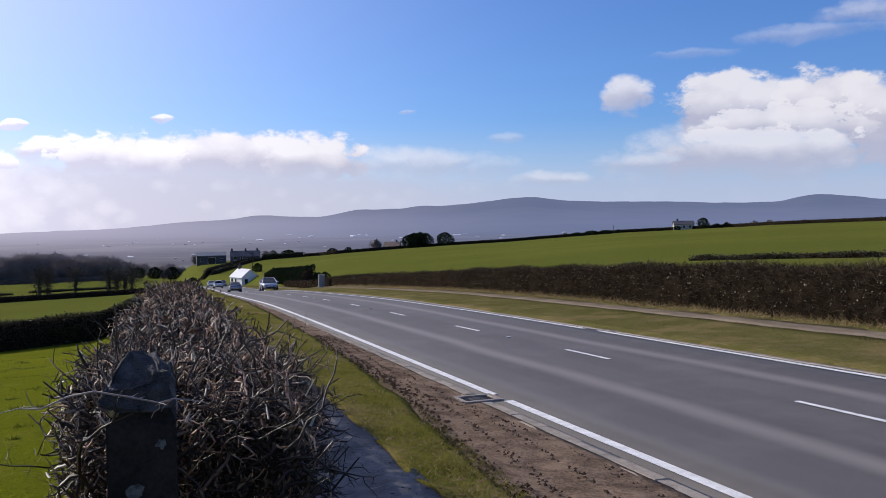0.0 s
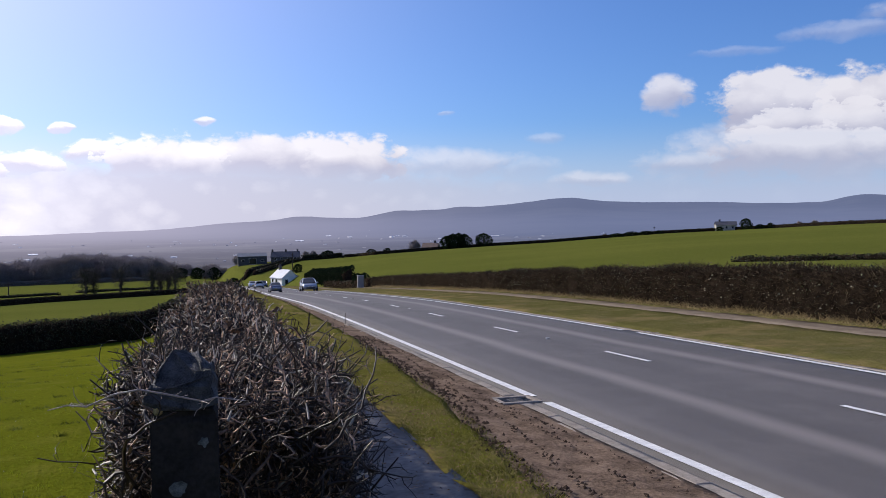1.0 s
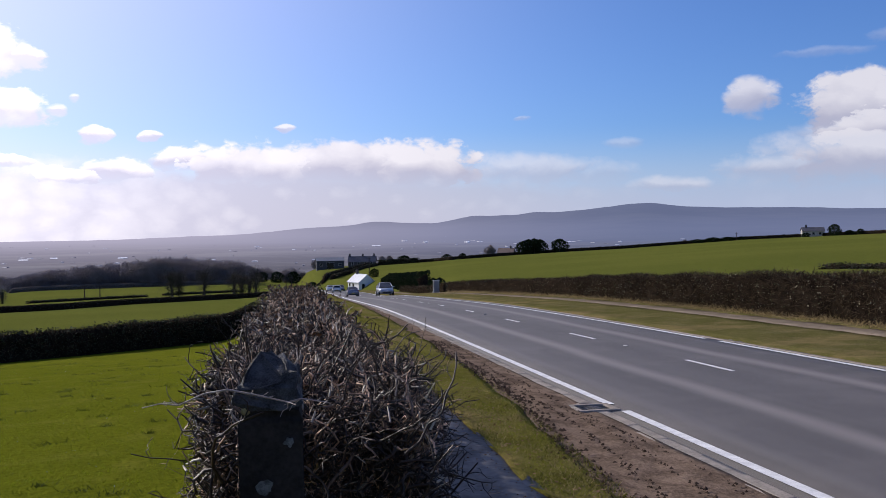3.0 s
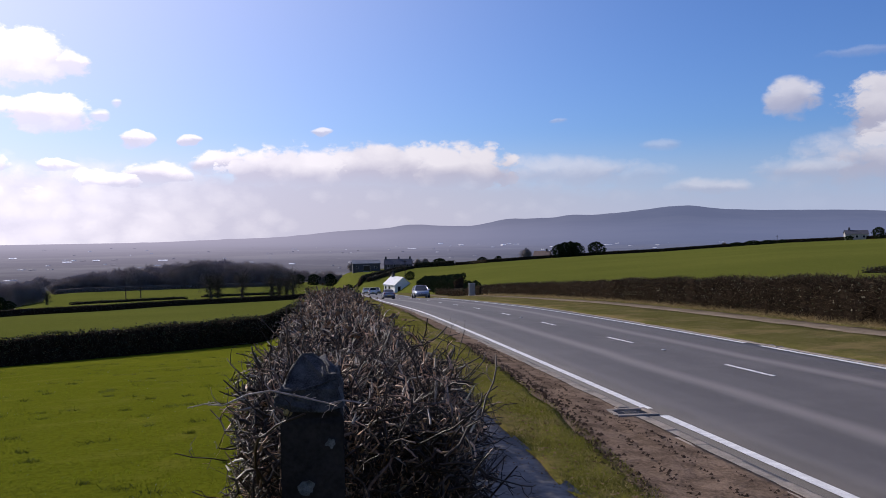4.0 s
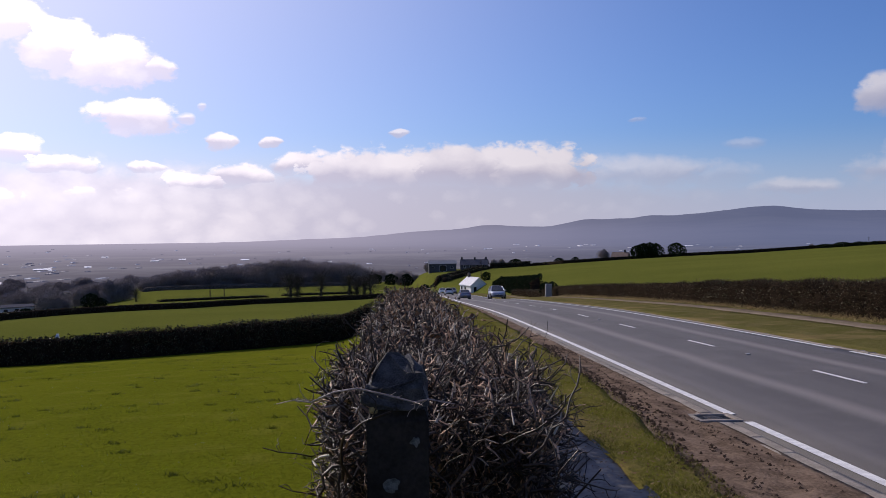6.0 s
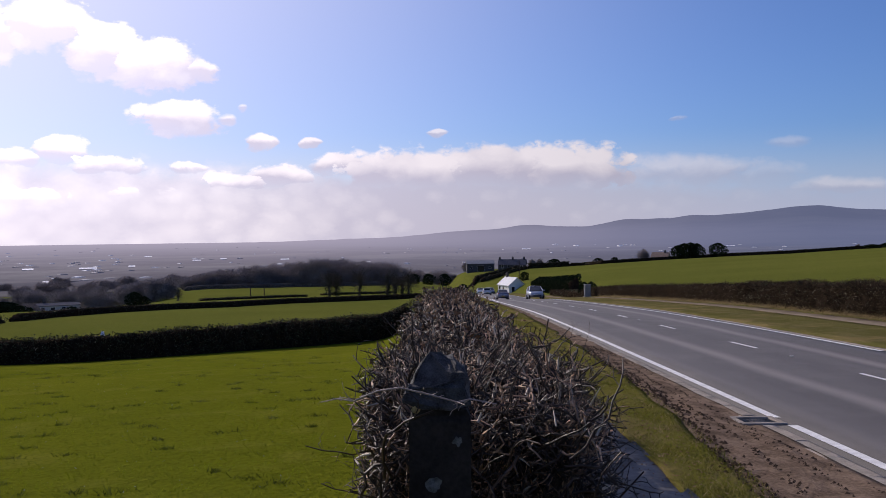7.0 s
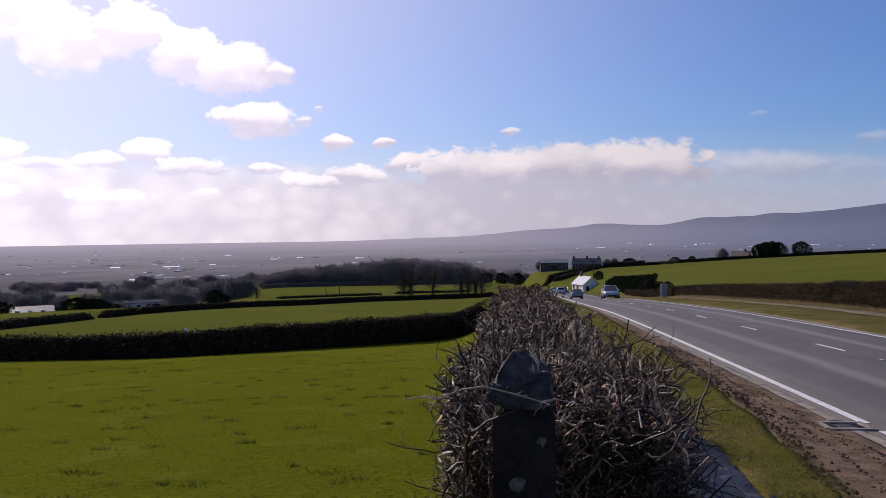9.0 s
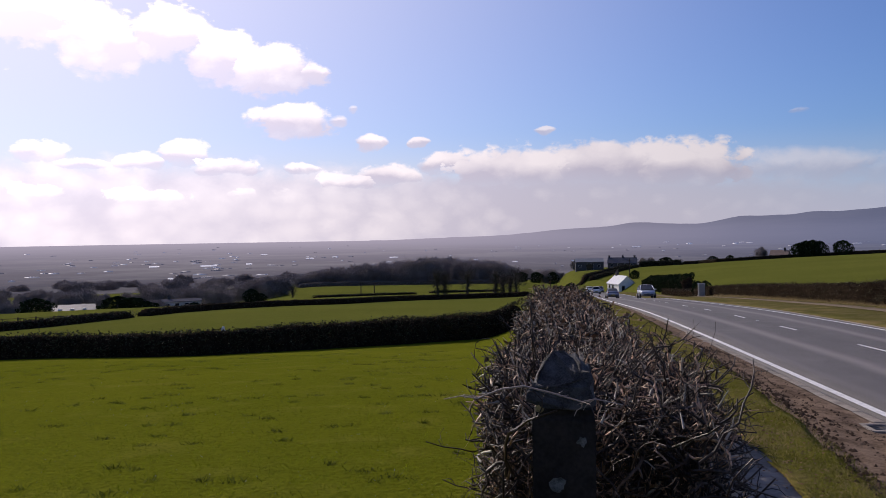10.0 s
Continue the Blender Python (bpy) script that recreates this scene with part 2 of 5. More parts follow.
def asphalt_material():
    m, n, b, where = material("asphalt", 0.78)
    s = n.add("ShaderNodeSeparateXYZ")
    n.put(s.inputs[0], where)
    g = n.noise(where, 160.0, 2, 0.7)
    blot = n.noise(where, 0.7, 5, 0.6)
    st = n.add("ShaderNodeCombineXYZ")
    n.put(st.inputs[0], n.math("MULTIPLY", s.outputs[0], 0.9)), n.put(st.inputs[1], n.math("MULTIPLY", s.outputs[1], 0.04))
    streak = n.noise(st.outputs[0], 1.0, 3, 0.5)
    col = n.mix(n.step(streak, 0.35, 0.68), (0.077, 0.068, 0.063), (0.100, 0.089, 0.083))
    wob = n.math("MULTIPLY", n.math("SUBTRACT", n.noise(where, 0.12, 3), 0.5), 0.5)
    for lane, wide in ((7.05, 0.42), (9.95, 0.40), (5.55, 0.25), (11.2, 0.25)):
        off = n.math("ABSOLUTE", n.math("ADD", n.math("SUBTRACT", s.outputs[0], lane), wob))
        col = n.mix(n.math("MULTIPLY", n.step(off, wide, 0.0), 0.85 if wide > 0.3 else 0.3), col, (0.215, 0.19, 0.175))
    col = n.mix(n.math("MULTIPLY", n.step(blot, 0.45, 0.7), 0.35), col, (0.155, 0.138, 0.128))
    col = n.mix(n.math("MULTIPLY", n.step(g, 0.45, 0.75), 0.5), col, (0.16, 0.16, 0.165))
    n.put(b.inputs["Base Color"], col)
    bump(n, b, g, 0.5, 0.006)
    return m


M_ROAD = asphalt_material()
M_PATH = plain("worn_path_asphalt", (0.20, 0.188, 0.178), 0.9, scale=1.5, spread=0.35, relief=0.01)
M_RPATH = plain("dusty_footway", (0.185, 0.15, 0.115), 0.95, scale=1.0, spread=0.25, relief=0.01)
M_DIRT = plain("dried_mud", (0.175, 0.125, 0.09), 0.95, scale=2.6, spread=0.5, relief=0.09)
M_KERB = plain("kerb_concrete", (0.29, 0.255, 0.22), 0.9, scale=4, spread=0.3, relief=0.01)
M_LINE = plain("road_paint", (0.72, 0.71, 0.68), 0.6, scale=7, spread=0.22)


def twig_material(name, dark, light, rough, share=0.55):
    """Bark that differs from twig to twig."""
    m, n, b, where = material(name, rough)
    isl = n.add("ShaderNodeNewGeometry").outputs["Random Per Island"]
    col = n.mix(n.step(isl, share - 0.15, share + 0.35), dark, light)
    g = n.noise(where, 55.0, 3, 0.7)
    col = n.mix(n.math("MULTIPLY", n.step(g, 0.45, 0.7), 0.5), col, tuple(c * 0.45 for c in dark))
    n.put(b.inputs["Base Color"], col)
    return m


M_TWIG = twig_material("bare_twig", (0.026, 0.015, 0.010), (0.58, 0.37, 0.245), 0.5, 0.69)
M_TWIG.node_tree.nodes["Principled BSDF"].inputs["Specular IOR Level"].default_value = 0.35
M_HTWIG = twig_material("brown_hedge_twig", (0.050, 0.036, 0.024), (0.135, 0.10, 0.062), 0.9, 0.6)
M_HTWIG.node_tree.nodes["Principled BSDF"].inputs["Specular IOR Level"].default_value = 0.0
M_FLECK = plain("pale_cut_ends", (0.30, 0.27, 0.17), 0.8, scale=9, spread=0.4)
M_CUT = plain("cut_twig", (0.42, 0.36, 0.29), 0.6, scale=20, spread=0.3)
M_OLDWOOD = plain("old_wood", (0.032, 0.029, 0.026), 0.9, scale=9, spread=0.5, relief=0.01)
M_LICHEN = plain("pale_lichen", (0.22, 0.23, 0.22), 0.95, scale=30, spread=0.3)
M_BARK = plain("winter_bark", (0.085, 0.072, 0.062), 0.9, scale=1.5, spread=0.3)
# winter bark lightened and greyed: distance haze put into its base colour
M_BARKH = plain("haze_tinted_bark", (0.29, 0.255, 0.25), 0.95, scale=0.3, spread=0.25)
M_CONIFER = plain("conifer_needles", (0.020, 0.030, 0.014), 0.9, scale=1.2, spread=0.5)
M_IVY = plain("ivy_leaf", (0.042, 0.046, 0.024), 0.7, scale=3, spread=0.5, gloss=0.12)
M_LEAF = plain("hedge_leaf", (0.055, 0.065, 0.018), 0.6, scale=9, spread=0.6)
M_POST = plain("weathered_post", (0.024, 0.021, 0.019), 0.95, scale=9, spread=0.5, relief=0.01)
M_POST.node_tree.nodes["Principled BSDF"].inputs["Specular IOR Level"].default_value = 0.1


def blade_material(name, colour, spread=0.45, scale=2.0, through=0.5):
    """Grass blade that lets some light through."""
    m, n, b, where = material(name, 0.7)
    f = n.step(n.noise(where, scale), 0.3, 0.7)
    col = n.mix(f, tuple(c * (1 - spread) for c in colour), tuple(c * (1 + spread) for c in colour))
    n.put(b.inputs["Base Color"], col), n.put(b.inputs["Specular IOR Level"], 0.2)
    tr = n.add("ShaderNodeBsdfTranslucent")
    n.put(tr.inputs[0], col)
    mx = n.add("ShaderNodeMixShader")
    n.put(mx.inputs[0], through), n.put(mx.inputs[1], b.outputs[0]), n.put(mx.inputs[2], tr.outputs[0])
    out = [q for q in m.node_tree.nodes if q.type == "OUTPUT_MATERIAL"][0]
    n.put(out.inputs[0], mx.outputs[0])
    return m


M_STRAW = blade_material("dry_grass_blade", (0.33, 0.25, 0.12), 0.35, 8.0, 0.35)
M_BLADE = blade_material("grass_blade", (0.135, 0.165, 0.006))
M_TUSSOCK = blade_material("dark_tussock", (0.070, 0.090, 0.009), through=0.35)
M_DEAD = plain("dead_leaf", (0.16, 0.085, 0.04), 0.8, scale=12, spread=0.4)
M_IRON = plain("cast_iron", (0.045, 0.042, 0.04), 0.55, 0.6, scale=20, spread=0.3)
M_STONE = plain("grey_stone_wall", (0.10, 0.092, 0.09), 0.9, scale=1.2, spread=0.35)
M_DARKROOF = plain("dark_barn_sheet", (0.045, 0.047, 0.055), 0.7, scale=1, spread=0.3)
M_GLASSDARK = plain("dark_window", (0.02, 0.022, 0.026), 0.12, scale=3, spread=0.2)
M_GREYBOX = plain("grey_cabinet_paint", (0.22, 0.225, 0.225), 0.5, scale=3, spread=0.12)
M_WOODPOLE = plain("creosoted_pole", (0.07, 0.055, 0.045), 0.9, scale=3, spread=0.3)
# near-white so far pale buildings carry the sun's roof glint in colour
M_TOWN = plain("sun_glint_town_white", (0.85, 0.85, 0.88), 0.35, scale=0.05, spread=0.2)
M_TOWNG = plain("grey_town_roof", (0.26, 0.26, 0.30), 0.6, scale=0.05, spread=0.3)
# woodland tone with bluish haze put into the colour
M_WOODHAZE = plain("hazy_woodland", (0.135, 0.145, 0.175), 0.95, scale=0.05, spread=0.3)
# near-black brown: the shade deep inside the hedges put into colour
M_HEDGE = plain("shaded_hedge_brush", (0.022, 0.016, 0.011), 0.95, scale=3, spread=0.6, relief=0.1)
M_WHITE = plain("white_render", (0.78, 0.77, 0.74), 0.8, scale=1, spread=0.08)
M_SLATE = plain("grey_slate", (0.10, 0.10, 0.115), 0.9, scale=2, spread=0.25)

# ======== lie of the land ========
ROAD_Y = [-200, -60, -20, 0, 40, 57, 72, 92, 126, 160, 260, 400, 700, 1100, 6000]
ROAD_Z = [6, 2.2, 0.78, 0, -1.68, -2.68, -3.65, -5.1, -7.85, -9.9, -16.3, -24, -36, -42, -42]
LEFT_R = [0, 10, 20, 30, 42, 80, 150, 240, 340, 600, 1000, 6000]
LEFT_Z = [0.35, -0.12, -0.95, -2.05, -3.4, -6.2, -10.2, -14.6, -18.9, -32, -42, -42]
RIDGE_A = [0, 3, 5.35, 7.6, 9.85, 11.4, 15.2, 19.1, 23, 26.8, 30.5, 34.2, 37.7, 41, 46.3, 60, 90, 180]
RIDGE_E = [-2.8, -2.62, -2.5, -2.42, -2.32, -2.2, -1.96, -1.74, -1.56, -1.29, -1.03, -0.88, -0.73, -0.58, -0.43, 0.3, 1.0, 2.0]
RIDGE_R = [420, 420, 420, 420, 420, 400, 420, 420, 420, 430, 430, 430, 420, 400, 380, 300, 250, 250]


def ease(t):
    t = min(1.0, max(0.0, t))
    return t * t * (3 - 2 * t)


def cubic(x, xs, ys):
    """Smooth curve through a few knots (monotone-ish Hermite)."""
    if x <= xs[0]:
        return ys[0]
    if x >= xs[-1]:
        return ys[-1]
    i = max(k for k in range(len(xs) - 1) if xs[k] <= x)
    h = xs[i + 1] - xs[i]

    def slope(k):
        if k <= 0 or k >= len(xs) - 1:
            return 0.0 if k > 0 else (ys[1] - ys[0]) / (xs[1] - xs[0])
        a, b = (ys[k] - ys[k - 1]) / (xs[k] - xs[k - 1]), (ys[k + 1] - ys[k]) / (xs[k + 1] - xs[k])
        return 0.0 if a * b <= 0 else 2 * a * b / (a + b)

    t = (x - xs[i]) / h
    return ((1 + 2 * t) * (1 - t) ** 2 * ys[i] + t * (1 - t) ** 2 * h * slope(i)
            + t * t * (3 - 2 * t) * ys[i + 1] + t * t * (t - 1) * h * slope(i + 1))


def road_z(y):
    return cubic(y, ROAD_Y, ROAD_Z)


def bend(y):
    """Sideways shift of the road at y."""
    return 3.2 * ease((y - 66) / 70) - 14 * ease((y - 190) / 160)


def land(x, y):
    """Height of the open ground."""
    r = math.hypot(x, y)
    a = math.degrees(math.atan2(x, y))
    zr = road_z(y)
    zl = cubic(r, LEFT_R, LEFT_Z) + 0.5 * ease((-a - 22) / 14) * ease((r - 15) / 40) * ease((60 - r) / 18)
    zl -= 4.5 * ease((-a - 15) / 9) * ease((r - 165) / 90) * ease((760 - r) / 300)
    if abs(a) > 90:
        zl = zl * 0.3 + 0.7 * (0.35 + zr)
    z = zl + (zr + 0.3 - zl) * ease((x + 1.5 + 0.02 * max(0, y)) / (4 + 0.06 * max(0, y)) + 0.25)
    edge = 16.9 + bend(y)
    if a > -1.0 and x > edge:
        rh = min(16.9 / math.sin(radians(max(a, 4.2))), 215)
        far = max(np.interp(a, RIDGE_A, RIDGE_R), rh + 60)
        top = EYE_Z + far * math.tan(radians(float(np.interp(a, RIDGE_A, RIDGE_E))))
        yh = rh * math.cos(radians(a))
        s = (r - rh) / (far - rh)
        base = road_z(yh) + 0.35
        if s <= 1:
            zf = base + (top - base) * max(0, s) ** 0.9
        else:
            zf = top - (r - far) * 0.02 - (r - far) ** 2 * 0.0006
            zf = max(zf, -42)
        z = z + (zf - z) * ease((x - edge) / 4.0) * ease((a + 1) / 3.5)
    # the corridor of the road lies on strips of its own
    if -2 < x - bend(y) < 18 and -40 < y < 330:
        c = x - bend(y)
        z -= 0.75 * ease((c - 0.6) / 0.5) * ease((16.9 - c) / 0.5)
    return z


def mesh_of(name, verts, faces, mats, index=None, smooth=False):
    me = bpy.data.meshes.new(name)
    me.from_pydata(verts, [], faces)
    for m in mats:
        me.materials.append(m)
    if index is not None:
        me.polygons.foreach_set("material_index", index)
    if smooth:
        me.polygons.foreach_set("use_smooth", [True] * len(me.polygons))
    me.update()
    return me


def build_ground():
    angles = sorted(set([round(-180 + 4 * i, 2) for i in range(35)] + [round(-44 + 0.4 * i, 2) for i in range(241)] + [round(52 + 4 * i, 2) for i in range(32)]))
    rings = [0.0]
    r = 0.6
    while r < 4900:
        rings.append(r)
        r *= 1.045
    rings.append(4900)
    verts, faces, idx = [], [], []
    na = len(angles)
    for r in rings:
        for a in angles:
            x, y = r * math.sin(radians(a)), r * math.cos(radians(a))
            verts.append((x, y, land(x, y)))
    for i in range(len(rings) - 1):
        for j in range(na):
            k = (j + 1) % na
            faces.append((i * na + j, i * na + k, (i + 1) * na + k, (i + 1) * na + j))
            a, r = angles[j], rings[i]
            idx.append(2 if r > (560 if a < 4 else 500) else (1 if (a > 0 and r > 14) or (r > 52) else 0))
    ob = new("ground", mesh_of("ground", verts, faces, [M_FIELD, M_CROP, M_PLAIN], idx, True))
    return tagged(ob, "green pasture sloping down to a wide hazy lowland", "ground", kind="structure")


ground = build_ground()


def ys_of(y0, y1):
    out, y = [], y0
    while y < y1:
        out.append(y)
        y += 0.5 if y < 30 else (1.0 if y < 80 else 2.5)
    return out + [y1]


def strip(name, x0, x1, z0, z1, y0, y1, mat, n=2, rough=0.0, edge=0.0, label="", category="", kind="structure", skirt=0.5, seed=0):
    """A long sheet beside the road, x from x0 to x1 (numbers or functions of y), lying z above the road's own level."""
    verts, faces = [], []
    ys = ys_of(y0, y1)
    f0, f1 = (x0 if callable(x0) else (lambda y: x0)), (x1 if callable(x1) else (lambda y: x1))
    cols = n + 3
    for y in ys:
        a = f0(y) + edge * noise.noise((y * 0.7, seed, 0)) + 0.4 * edge * noise.noise((y * 3.1, seed, 4))
        b = f1(y) + edge * noise.noise((y * 0.7, seed, 9)) + 0.4 * edge * noise.noise((y * 3.1, seed, 7))
        for i in range(cols):
            t = min(max(i - 1, 0), n) / n
            x = a + (b - a) * t
            z = road_z(y) + z0 + (z1 - z0) * t
            if 0 < i < cols - 1:
                z += min(1.0, 5 * (1 - t) + 0.04) * (rough * noise.noise((x * 1.9, y * 1.3, seed)) + 0.5 * rough * noise.noise((x * 6, y * 5, seed)))
            else:
                z -= skirt
            verts.append((x + bend(y), y, z))
    for j in range(len(ys) - 1):
        for i in range(cols - 1):
            k = j * cols + i
            faces.append((k, k + 1, k + cols + 1, k + cols))
    ob = new(name, mesh_of(name, verts, faces, [mat], smooth=True))
    return tagged(ob, label, category, kind=kind)


LX = 5.0


def RX(y):
    return cubic(y, [-30, 20, 48, 90, 300], [11.48, 11.48, 11.15, 11.3, 11.4])


def CX(y):
    return cubic(y, [-30, 14, 36, 90, 300], [8.78, 8.76, 8.45, 8.5, 8.5])


Y0, Y1 = -30, 320


def dirt_edge(y):
    return cubic(y, [-30, 4, 6.5, 12, 20, 40, 90], [2.7, 2.75, 2.9, 3.35, 3.75, 4.0, 4.3])


road = strip("road", 4.72, 11.75, 0, 0, Y0, Y1, M_ROAD, 8, label="grey asphalt two-lane road with worn wheel tracks", category="road")
strip("pavement", 0.4, 2.25, 0.26, 0.24, Y0, 120, M_PATH, 4, 0.01, 0.08, "narrow worn asphalt footpath beside the hedge", "footpath")
strip("verge", lambda y: 2.2, dirt_edge, 0.25, 0.13, Y0, 150, M_VERGE, 8, 0.05, 0.12, "short green grass verge strewn with dry blades", "verge", seed=3)
strip("verge_dirt", lambda y: dirt_edge(y) - 0.15, 4.585, 0.12, 0.012, Y0, 100, M_DIRT, 16, 0.06, 0.05, "bare dried mud along the road's edge", "ground", seed=5)
strip("kerb", 4.52, 4.76, 0.010, 0.008, Y0, 130, M_KERB, 3, 0.0, 0.0, "weathered concrete edging flush with the road", "kerb", seed=6)
strip("kerb_far", 11.68, 11.86, 0.010, 0.014, Y0, 130, M_KERB, 2, 0.0, 0.03, "pale concrete edging at the far side of the road", "kerb", seed=7)
strip("verge_far", 11.84, 15.1, 0.04, 0.16, Y0, 200, M_VERGE2, 6, 0.05, 0.1, "patchy dry grass verge across the road", "verge", seed=8)
strip("pavement_far", 15.0, 16.15, 0.17, 0.18, Y0, 150, M_RPATH, 3, 0.015, 0.12, "dusty brown footpath below the hedge", "footpath", seed=9)
strip("verge_bank", 16.0, 17.3, 0.17, 0.34, Y0, 150, M_VERGE2, 3, 0.06, 0.1, "dry grass at the foot of the hedge", "verge", seed=10)


def line_run(name, x, width, pieces, label, z=0.012):
    """Painted road marking, from y to y for each piece."""
    verts, faces = [], []
    for a, b in pieces:
        n = max(1, int((b - a) / 1.5))
        for i in range(n + 1):
            y = a + (b - a) * i / n
            for s in (-0.5, 0.5):
                verts.append(((x(y) if callable(x) else x) + s * width + bend(y), y, road_z(y) + z))
        k = len(verts) - 2 * (n + 1)
        for i in range(n):
            faces.append((k + 2 * i, k + 2 * i + 1, k + 2 * i + 3, k + 2 * i + 2))
    return tagged(new(name, mesh_of(name, verts, faces, [M_LINE])), label, "road marking", kind="structure")


line_run("road_line_near", LX, 0.15, [(-30, 11.9), (12.5, 200)], "solid white edge line of the road")
line_run("road_line_far", RX, 0.15, [(-30, 20.8), (21.6, 200)], "solid white edge line of the road")
line_run("centre_line", CX, 0.11, [(8.0 + 7.36 * (i - 5), 9.95 + 7.36 * (i - 5)) for i in range(28)], "dashed white centre line of the road")


def backdrop_hills():
    A = [-60, -35, -18, -11,  -6.3, -3, 1.5, 4, 6.2, 8, 9.9, 13, 15.3, 16.8, 18.7, 21.4, 24.3, 26.8, 29.8, 33.5, 37.7, 39.7, 42.7, 44.3, 46.3, 60, 90]
    E = [-0.62, -0.62, -0.6, -0.5, -0.37, -0.28, 0.09, 0.2, 0.47, 0.36, 0.31, 0.77, 0.78, 0.95, 0.97, 1.2, 1.46, 1.19, 1.06, 1.0, 0.84, 0.84, 1.27, 1.13, 0.9, 0.8, 0.5]
    verts, faces = [], []
    rs = [2300, 2800, 3300, 3800, 4300, 4600]
    n = 500
    for i in range(n + 1):
        a = -60 + 150 * i / n
        e = cubic(a, A, E) + 0.03 * noise.noise((a * 0.9, 2, 1)) + 0.012 * noise.noise((a * 4, 2, 1))
        top = EYE_Z + 4600 * math.tan(radians(e))
        for k, r in enumerate(rs):
            t = k / (len(rs) - 1)
            z = -44 + (top + 44) * t ** 1.5 + 10 * t * (1 - t) * noise.noise((a * 0.25, t * 3, 5)) * (1 if top > 0 else 0.2)
            verts.append((r * math.sin(radians(a)), r * math.cos(radians(a)), z))
    m = len(rs)
    for i in range(n):
        for k in range(m - 1):
            faces.append((i * m + k, (i + 1) * m + k, (i + 1) * m + k + 1, i * m + k + 1))
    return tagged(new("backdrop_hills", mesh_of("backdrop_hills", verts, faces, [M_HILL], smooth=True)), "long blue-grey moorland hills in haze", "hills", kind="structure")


backdrop_hills()


def part(name, bm, mat, parent=None, label="", smooth=False):
    me = bpy.data.meshes.new(name)
    bm.to_mesh(me)
    bm.free()
    for m in (mat if isinstance(mat, (list, tuple)) else [mat]):
        me.materials.append(m)
    if smooth:
        me.polygons.foreach_set("use_smooth", [True] * len(me.polygons))
    ob = new(name, me)
    ob.parent = parent
    if label:
        tagged(ob, label)
    return ob


def hedge_core(name, pts, h, w, mat, label, group="", taper=0.8, step=0.6, bulge=0.12):
    """A clipped hedge's dense inside along pts (x, y), as one lumpy shade-coloured body."""
    verts, faces = [], []
    P = []
    for (ax, ay), (bx, by) in zip(pts, pts[1:]):
        L = math.hypot(bx - ax, by - ay)
        k = max(1, int(L / step))
        P += [(ax + (bx - ax) * i / k, ay + (by - ay) * i / k, (by - ay) / L, -(bx - ax) / L) for i in range(k)]
    bx, by = pts[-1]
    P.append((bx, by, P[-1][2], P[-1][3]))
    prof = [(-0.5, -0.1), (-0.52, 0.25), (-0.5, 0.6), (-0.46, 0.88), (-0.3, 1.0), (0, 1.02), (0.3, 1.0), (0.46, 0.88), (0.5, 0.6), (0.52, 0.25), (0.5, -0.1)]
    m = len(prof)
    for num, (x, y, nx, ny) in enumerate(P):
        hh = (h(x, y) if callable(h) else h) * (0.35 + 0.65 * ease(min(num, len(P) - 1 - num) / (1.2 / step) + 0.05))
        for u, v in prof:
            q = bulge * noise.noise((x * 1.3 + u * 5, y * 1.3, v * 4)) + bulge * 0.6 * noise.noise((x * 4 + u * 5, y * 4, v * 9))
            px, py = x + nx * (u * w + q * (1 if u > 0 else -1)), y + ny * (u * w + q * (1 if u > 0 else -1))
            verts.append((px, py, 0))
            g = GROUND(px, py)
            verts[-1] = (px, py, g + v * hh + (q * 0.8 if v > 0.5 else 0))
    for j in range(len(P) - 1):
        for i in range(m - 1):
            k = j * m + i
            faces.append((k, k + m, k + m + 1, k + 1))
    faces.append(tuple(range(m)))
    faces.append(tuple(range(len(verts) - m, len(verts)))[::-1])
    return mesh_of(name, verts, faces, [mat], smooth=True)


def GROUND(x, y):
    c = x - bend(y)
    if -30 < y < 320 and 0.7 < c < 17:
        return road_z(y) + float(np.interp(c, [0.7, 2.25, 4.6, 4.75, 12.0, 15.1, 16.9], [0.28, 0.25, 0.03, 0, 0, 0.16, 0.28]))
    return land(x, y)




# ======== fast meshes of many small pieces ========
RNG = np.random.default_rng(11)


def fast_mesh(name, verts, polys, mats, index=None, smooth=False):
    """verts (n, 3), polys (m, 3 or 4), as numpy arrays."""
    me = bpy.data.meshes.new(name)
    n, (m, k) = len(verts), polys.shape
    me.vertices.add(n)
    me.vertices.foreach_set("co", np.ascontiguousarray(verts, dtype=np.float32).ravel())
    me.loops.add(m * k)
    me.loops.foreach_set("vertex_index", np.ascontiguousarray(polys, dtype=np.int32).ravel())
    me.polygons.add(m)
    me.polygons.foreach_set("loop_start", np.arange(0, m * k, k, dtype=np.int32))
    for q in mats:
        me.materials.append(q)
    if index is not None:
        me.polygons.foreach_set("material_index", np.ascontiguousarray(index, dtype=np.int32))
    if smooth:
        me.polygons.foreach_set("use_smooth", np.ones(m, dtype=bool))
    me.update(calc_edges=True)
    me.validate()
    return me


def unit(v):
    return v / np.maximum(np.linalg.norm(v, axis=-1, keepdims=True), 1e-9)


